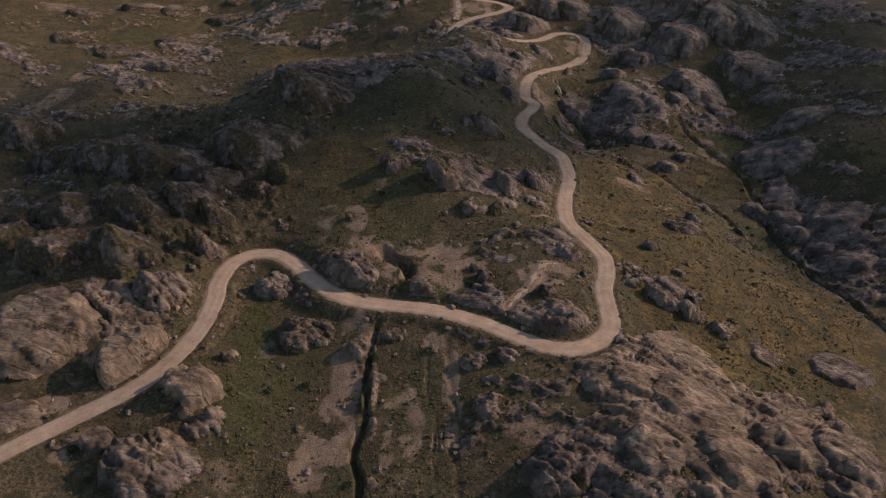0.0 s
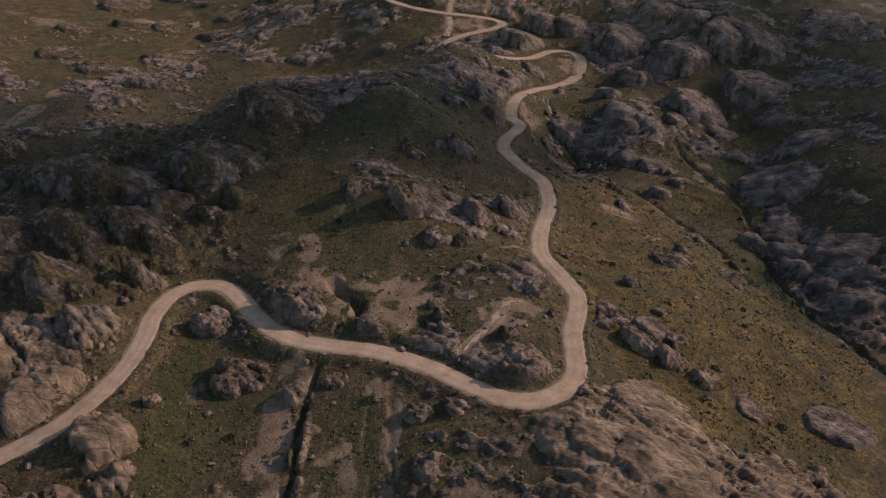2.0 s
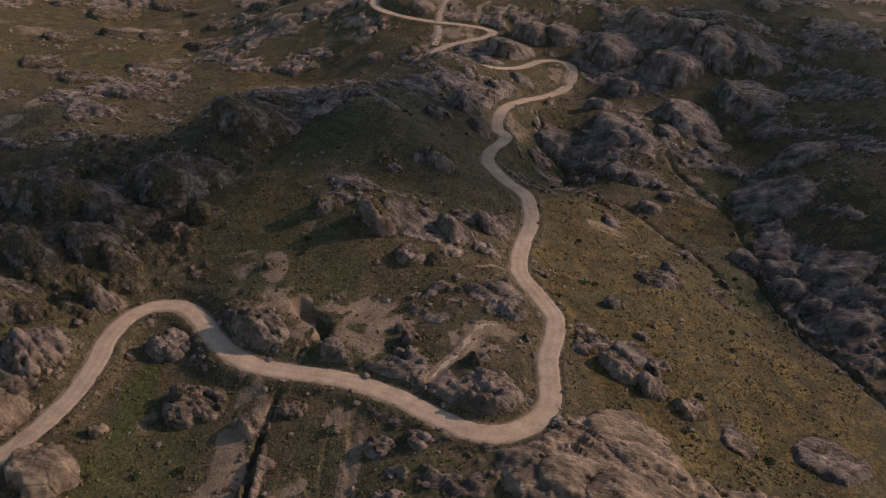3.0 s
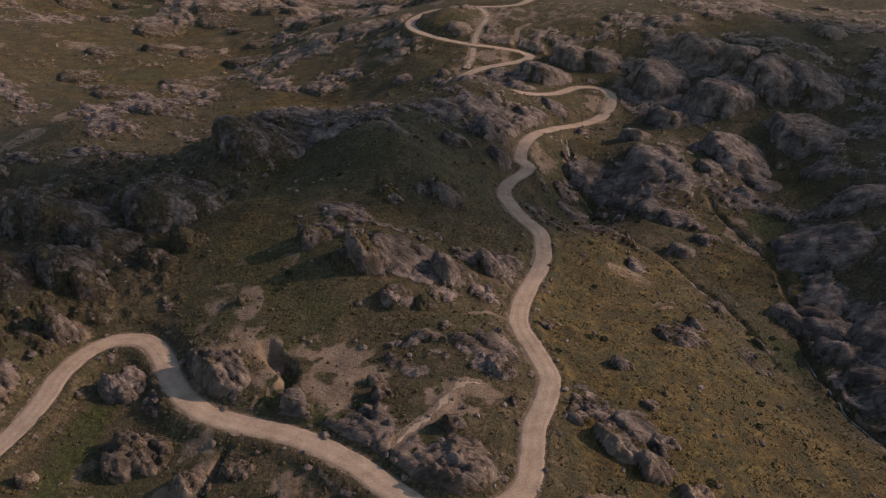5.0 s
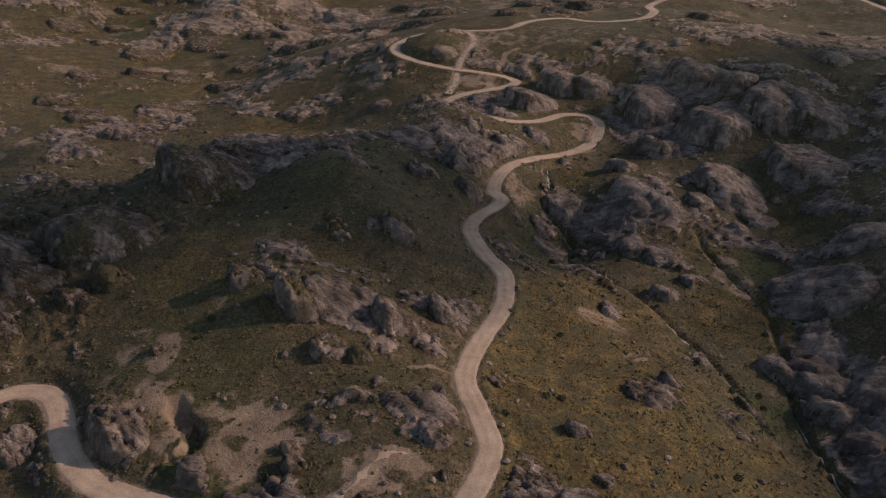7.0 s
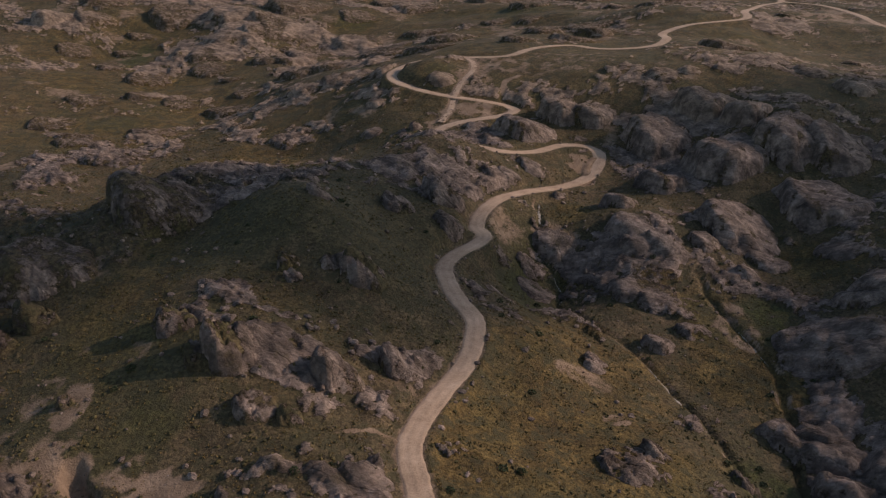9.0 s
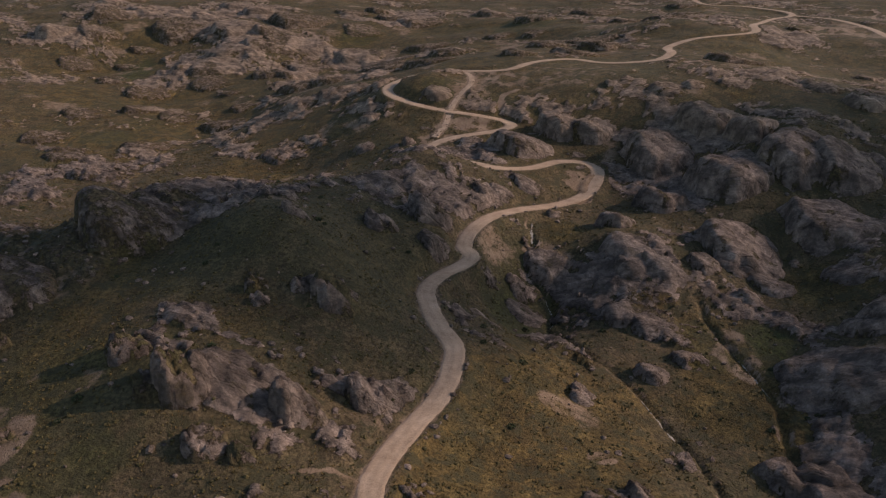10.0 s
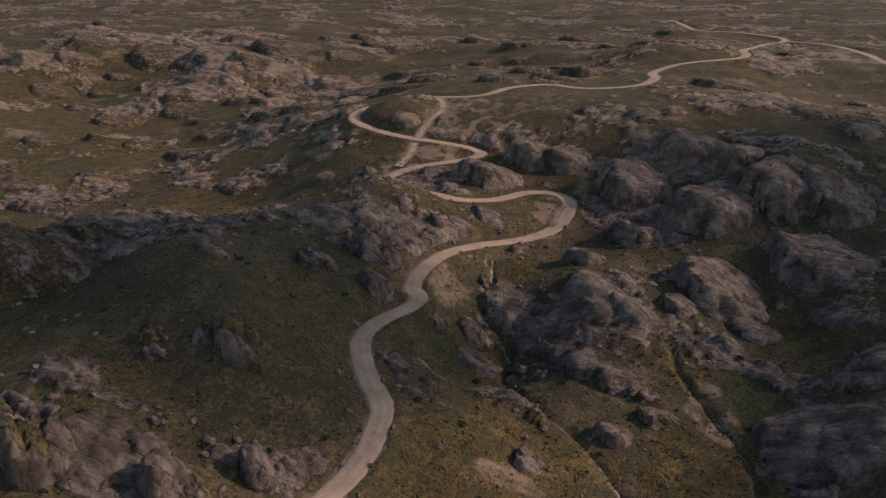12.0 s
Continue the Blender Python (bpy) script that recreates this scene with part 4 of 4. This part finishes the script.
UPPER_ROCKS = [(-20.1, 327.9, 8.9, 7.1, 2, "D"), (-15, 305.7, 9.1, 7.3, 1.6, "D"), (-48.6, 316.5, 21.5, 16.1, 1.6, "C"), (1.2, 303.9, 5.4, 4, 1.9, "C"), (-20.9, 362.6, 24.1, 18.1,
    2.4, "C"), (-60.7, 362.6, 18.4, 13.8, 2.2, "C"), (-43.1, 369.1, 29.6, 22.2, 2.4, "C"), (3.5, 340.9, 12.1, 9.7, 2.4, "D"), (37.9, 269.9, 8.9, 7.1, 1.6, "D"), (44,
    280.4, 10.8, 8.6, 1.9, "D"), (52.4, 270.3, 7.4, 5.5, 1.4, "C"), (96.8, 348, 10.5, 7.9, 1.2, "C"), (88.3, 343.6, 15.1, 11.3, 1.5, "C"), (153.3, 343.2, 16, 12.8, 3,
    "D"), (142.7, 356.7, 17, 12.7, 1.5, "C")]
FAR_ROCKS = [(62.7, 436, 21.9, 17.6, 4.2, "D"), (28.1, 398.4, 17.7, 14.2, 2.6, "D"), (36.5, 448, 16.4, 13.1, 2.1, "D"), (-14.4, 465, 32, 27.2, 3.2, "S"), (-209.4, 524.4, 50.8,
    43.2, 6, "S"), (-169.1, 519.3, 42.4, 36.1, 4.9, "S"), (-282.8, 488.8, 28.4, 22.7, 4.6, "D"), (-257.7, 498.7, 28.6, 22.9, 3.5, "D"), (-138.4, 555.9, 48.6, 41.3, 6.3,
    "S"), (-97.6, 605.4, 24.5, 19.6, 3.5, "D"), (-155, 459, 34.4, 29.2, 2.4, "S"), (-126.1, 501.5, 37.1, 31.5, 2.5, "S"), (-133.9, 382.1, 23.2, 19.8, 1.7, "S"), (-145.4,
    436.1, 26.8, 22.7, 1.9, "S"), (-107.4, 289.3, 27.7, 20.8, 2, "C"), (-142, 314.9, 21.1, 17.9, 1.6, "S")]
n = 0
for rocks, name, label, group in (
        (NEAR_SLABS, "rock_slab", "broad grey-brown granite slab bedded in the slope", "foreground slabs"),
        (BOULDERS, "boulder", "tan sunlit granite boulder beside the dirt road", "boulders by the lower road"),
        (DARK_DOMES, "rock_dome", "smooth dark granite dome on the shaded ridge", "domes of the shaded ridge"),
        (KNOLL_CRAGS, "rock_crag", "craggy dark granite outcrop on the grassy knoll", "outcrops on the knoll"),
        (HILL_CRAGS, "rock_crag", "dark jagged rock on the shaded hill", "outcrops on the hill"),
        (SLOPE_ROCKS, "rock_outcrop", "low weathered rock rising from the dry grass slope", "outcrops on the grass slope"),
        (VALLEY_DOMES, "rock_dome", "towering granite dome with a steep dark shaded face", "cliff domes"),
        (VALLEY_OUTCROPS, "rock_outcrop", "rounded granite outcrop between grass above the stream", "outcrops in the valley"),
        (VALLEY_BLOCKS, "rock_outcrop", "massive dark granite block in the valley bottom", "blocks in the valley bottom"),
        (UPPER_ROCKS, "rock_outcrop", "brown granite outcrop near the upper road bends", "outcrops by the upper road"),
        (FAR_ROCKS, "rock_ridge", "long layered rock ridge on the distant moor", "distant outcrops")):
    for x, y, wide, deep, high, kind in rocks:
        n += 1
        rock(name, x, y, wide, deep, high, kind, n * 11, label, group)
ledge = random.Random(77)
for row in range(10):
    for col in range(12):
        x, y = -300 + 42 * col + ledge.uniform(-20, 20), 335 + 29 * row + ledge.uniform(-12, 12)
        far = np.hypot(road_line[:, 0] - x, road_line[:, 1] - y).min()
        wide = ledge.uniform(12, 28) * (1 + 0.06 * row)
        if far > 18 and abs(x - 30) < 0.62 * y and (x < -70 or y > 390) and ledge.random() < 0.8:
            n += 1
            rock("rock_ledge", x, y, wide, wide * ledge.uniform(0.5, 0.8), wide * ledge.uniform(0.06, 0.13), "S", n * 11,
                 "low tilted rock ledge between yellow grass", "ledges on the moor")


# ------------------------------------------------------------------ things: plants and stones
def scatter(count, seed, x0, x1, y0, y1):
    g = np.random.default_rng(seed)
    x, y = g.uniform(x0, x1, count), y0 + (y1 - y0) * g.uniform(0, 1, count) ** 1.25
    keep = (x > -0.68 * y - 8) & (x < 0.66 * y + 15)
    return x[keep], y[keep], g


def tussocks():
    x, y, g = scatter(190000, 5, -140, 170, 68, 330)
    clump, luck = fbm(x / 6, y / 6, 3, 131), g.uniform(0, 1, len(x))
    some = luck < 0.62 * step(-0.35, 0.35, clump)
    x, y, clump, luck = x[some], y[some], clump[some], luck[some]
    z, rocky, green, bare = lay(x, y)
    chance = (1 - rocky) * (1 - 0.9 * np.minimum(1, bare * 1.3)) * step(-0.35, 0.35, clump) * (1 - 0.75 * green)
    keep = luck < chance * 0.62
    x, y, z, green = x[keep], y[keep], z[keep], green[keep]
    k, blades = len(x), 6
    size = g.uniform(0.2, 0.52, k) * (1 - 0.3 * green)
    a = g.uniform(0, 2 * math.pi, (k, 1)) + np.arange(blades) * 2 * math.pi / blades + g.normal(0, 0.3, (k, blades))
    lean, tall = g.uniform(0.25, 0.85, (k, blades)) * size[:, None], g.uniform(0.35, 0.7, (k, blades)) * size[:, None]
    base = np.stack([x, y, z - 0.05], -1)[:, None, :]
    side = np.stack([-np.sin(a), np.cos(a), 0 * a], -1) * (0.30 * size[:, None, None])
    out = np.stack([np.cos(a), np.sin(a), 0 * a], -1)
    tip = base + out * lean[..., None] + np.array([0, 0, 1.0]) * tall[..., None]
    v = np.stack([base + side, base - side, tip], 2).reshape(-1, 3)
    me = mesh_of("tussock_grass", v, np.arange(len(v)).reshape(-1, 3), TUSSOCK, False)
    tagged(new("tussock_grass", me), "dry yellow-brown tussock grass over the slopes", "grass", kind="stuff")


def stones():
    x, y, g = scatter(90000, 9, -140, 160, 70, 320)
    luck = g.uniform(0, 1, len(x))
    x, y, luck = x[luck < 0.4], y[luck < 0.4], luck[luck < 0.4]
    z, rocky, green, bare = lay(x, y)
    d = np.full(len(x), 99.0)
    m, dist, _ = near_line(x, y, road_line, 8)
    d[m] = dist
    chance = 0.07 * (1 - rocky) + 0.22 * rocky + 0.35 * rocky * (1 - rocky) * 4 + 0.30 * bare + 0.35 * step(5.0, 2.6, d)
    keep = (luck < chance * 0.40) & (d > 2.1)
    x, y, z = x[keep], y[keep], z[keep]
    v0, f0 = SPHERES[1]
    k = len(x)
    size = 0.15 + 0.75 * g.uniform(0, 1, k) ** 4
    v = v0[None] * (1 + g.normal(0, 0.16, (k, len(v0), 1))) * (size[:, None] * g.uniform(0.6, 1.2, (k, 3)))[:, None, :] * np.array([1, 1, 0.7])
    v = v + np.stack([x, y, z + 0.1 * size], -1)[:, None, :]
    f = f0[None] + (np.arange(k) * len(v0))[:, None, None]
    me = mesh_of("loose_stones", v.reshape(-1, 3), f.reshape(-1, 3), ROCK, False)
    tagged(new("loose_stones", me), "loose grey-brown stones scattered over grass and verges", "stones", kind="stuff")


def shrub(seed):
    """A low wiry shrub: bent stems under a loose dome of small leaves."""
    g = np.random.default_rng(seed)
    base = tagged(new("shrub"), "low dark green shrub on the open slope", "shrub", "shrubs on the slopes")
    v, f = [], []
    for k in range(7):
        a, lean = g.uniform(0, 6.283), g.uniform(0.2, 0.7)
        tip = np.array([math.cos(a) * lean, math.sin(a) * lean, g.uniform(0.5, 0.85)])
        for q, r in ((np.zeros(3), 0.05), (tip * 0.55 + g.normal(0, 0.04, 3), 0.035), (tip, 0.012)):
            v += [q + np.array([math.cos(b), math.sin(b), 0]) * r for b in (0, 2.09, 4.19)]
        o = len(v) - 9
        f += [(o + i + 3 * j, o + (i + 1) % 3 + 3 * j, o + (i + 1) % 3 + 3 * j + 3, o + i + 3 * j + 3) for j in (0, 1) for i in range(3)]
    stems = new("stems", mesh_of("stems", np.array(v), np.array(f), TWIG))
    count = 210
    d = g.normal(0, 1, (count, 3))
    d[:, 2] = np.abs(d[:, 2]) * 0.9
    d /= np.linalg.norm(d, axis=1)[:, None]
    lump = 1 + 0.35 * perlin3(d * 2.2 + seed, seed)
    at = d * (g.uniform(0.45, 1.0, count) ** 0.5 * lump)[:, None] * np.array([0.85, 0.85, 0.8]) + np.array([0, 0, 0.12])
    e1 = g.normal(0, 1, (count, 3))
    e1 /= np.linalg.norm(e1, axis=1)[:, None]
    e2 = np.cross(e1, g.normal(0, 1, (count, 3)))
    e2 /= np.linalg.norm(e2, axis=1)[:, None]
    r = g.uniform(0.08, 0.19, count)[:, None]
    q = np.stack([at + e1 * r, at + e2 * r * 0.6, at - e1 * r, at - e2 * r * 0.6], 1)
    leaves = new("leaves", mesh_of("leaves", q.reshape(-1, 3), np.arange(count * 4).reshape(-1, 4), SHRUB, False))
    stems.parent = leaves.parent = base
    return base


def shrubs():
    kinds = [shrub(401 + k) for k in range(4)]
    x, y, g = scatter(5200, 15, -110, 130, 74, 270)
    z, rocky, green, bare = lay(x, y)
    clump = fbm(x / 14, y / 14, 3, 141)
    chance = (1 - bare) * (0.25 + 0.75 * green) * step(-0.1, 0.4, clump) * (1 - 0.5 * rocky)
    d = np.array([np.hypot(road_line[:, 0] - a, road_line[:, 1] - b).min() for a, b in zip(x, y)])
    keep = np.nonzero((g.uniform(0, 1, len(x)) < 0.4 * chance) & (d > 3.4))[0][:200]
    for n, k in enumerate(keep):
        m = pose(x[k], y[k], z[k] - 0.06, 0, 0, g.uniform(0, 360))
        size = g.uniform(0.45, 1.15)
        ob = kinds[n] if n < 4 else copy_thing(kinds[n % 4], m)
        ob.matrix_world = m @ Matrix.Diagonal((size, size, size * g.uniform(0.7, 1.0), 1))


def low_scrub():
    """Cushions of dark heath: a lumpy core under a loose skin of leaves."""
    x, y, g = scatter(150000, 25, -150, 170, 68, 330)
    clump, luck = 0.6 * fbm(x / 9, y / 9, 3, 171) + 0.8 * fbm(x / 2.6, y / 2.6, 2, 173), g.uniform(0, 1, len(x))
    some = luck < 0.8 * (0.08 + 0.92 * step(-0.1, 0.35, clump))
    x, y, clump, luck = x[some], y[some], clump[some], luck[some]
    z, rocky, green, bare = lay(x, y)
    d = np.full(len(x), 99.0)
    m, dist, _ = near_line(x, y, road_line, 8)
    d[m] = dist
    chance = (1 - 0.85 * rocky) * (1 - 0.85 * np.minimum(1, bare * 1.3)) * (0.08 + 0.92 * step(-0.1, 0.35, clump))
    keep = np.nonzero((luck < chance * 0.8) & (d > 2.6))[0][:24000]
    x, y, z = x[keep], y[keep], z[keep]
    k = len(x)
    size = 0.13 + 0.30 * g.uniform(0, 1, k) ** 3
    v0, f0 = SPHERES[1]
    at = np.stack([x, y, z + 0.1 * size], -1)[:, None, :]
    core = v0[None] * (1 + g.normal(0, 0.2, (k, len(v0), 1))) * (size[:, None] * g.uniform(0.8, 1.25, (k, 3)))[:, None, :] * np.array([0.85, 0.85, 0.6]) + at
    leaves = 5
    way = g.normal(0, 1, (k, leaves, 3))
    way[..., 2] = np.abs(way[..., 2])
    way /= np.linalg.norm(way, axis=2)[..., None]
    mid = at + way * size[:, None, None] * np.array([0.9, 0.9, 0.7])
    e = g.normal(0, 0.34, (k, leaves, 3, 3)) * size[:, None, None, None]
    leaf = (mid[:, :, None, :] + e).reshape(-1, 3)
    v = np.concatenate([core.reshape(-1, 3), leaf])
    f = np.concatenate([(f0[None] + (np.arange(k) * len(v0))[:, None, None]).reshape(-1, 3), np.arange(len(leaf)).reshape(-1, 3) + k * len(v0)])
    tagged(new("heath_cushions", mesh_of("heath_cushions", v, f, HEATH, False)), "dark olive heath cushions dotted over the dry grass", "heath", kind="stuff")


shrubs()
low_scrub()
tussocks()
stones()


# ------------------------------------------------------------------ the unseen cloud whose shade lies on the hill
# places on the land that its puffs are set to shade: x, y, radius
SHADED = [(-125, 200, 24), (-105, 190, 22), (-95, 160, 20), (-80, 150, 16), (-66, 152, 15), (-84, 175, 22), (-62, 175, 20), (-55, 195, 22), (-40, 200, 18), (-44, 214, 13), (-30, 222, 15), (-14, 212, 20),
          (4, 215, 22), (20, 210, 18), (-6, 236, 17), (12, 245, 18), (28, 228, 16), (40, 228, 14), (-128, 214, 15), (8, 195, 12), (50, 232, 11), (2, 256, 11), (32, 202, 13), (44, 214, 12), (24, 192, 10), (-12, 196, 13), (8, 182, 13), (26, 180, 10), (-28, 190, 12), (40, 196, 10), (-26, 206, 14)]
# more unseen puffs, added to darken the valley domes and the far left
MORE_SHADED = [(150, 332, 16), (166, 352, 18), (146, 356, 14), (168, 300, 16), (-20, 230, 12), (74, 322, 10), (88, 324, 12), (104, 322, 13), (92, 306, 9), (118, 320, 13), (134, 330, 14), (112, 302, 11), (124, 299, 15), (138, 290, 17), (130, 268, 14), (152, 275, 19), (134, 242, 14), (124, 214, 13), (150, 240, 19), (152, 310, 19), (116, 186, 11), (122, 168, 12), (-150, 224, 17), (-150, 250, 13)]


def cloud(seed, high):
    """A heap of cumulus puffs out of view, flat below, high overhead towards the sun, one for each place to shade."""
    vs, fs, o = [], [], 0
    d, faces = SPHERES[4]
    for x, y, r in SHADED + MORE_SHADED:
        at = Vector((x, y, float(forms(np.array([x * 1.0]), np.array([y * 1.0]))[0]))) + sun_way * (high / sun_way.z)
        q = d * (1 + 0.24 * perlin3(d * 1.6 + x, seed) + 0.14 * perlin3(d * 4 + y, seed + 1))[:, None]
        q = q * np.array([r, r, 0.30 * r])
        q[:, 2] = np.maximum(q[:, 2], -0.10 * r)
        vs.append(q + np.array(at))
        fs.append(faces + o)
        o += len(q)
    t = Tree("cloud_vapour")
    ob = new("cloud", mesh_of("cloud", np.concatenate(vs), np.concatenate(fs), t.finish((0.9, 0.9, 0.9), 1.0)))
    return tagged(ob, "unseen fair-weather cloud high towards the sun, shading hill and valley", "cloud", kind="structure")


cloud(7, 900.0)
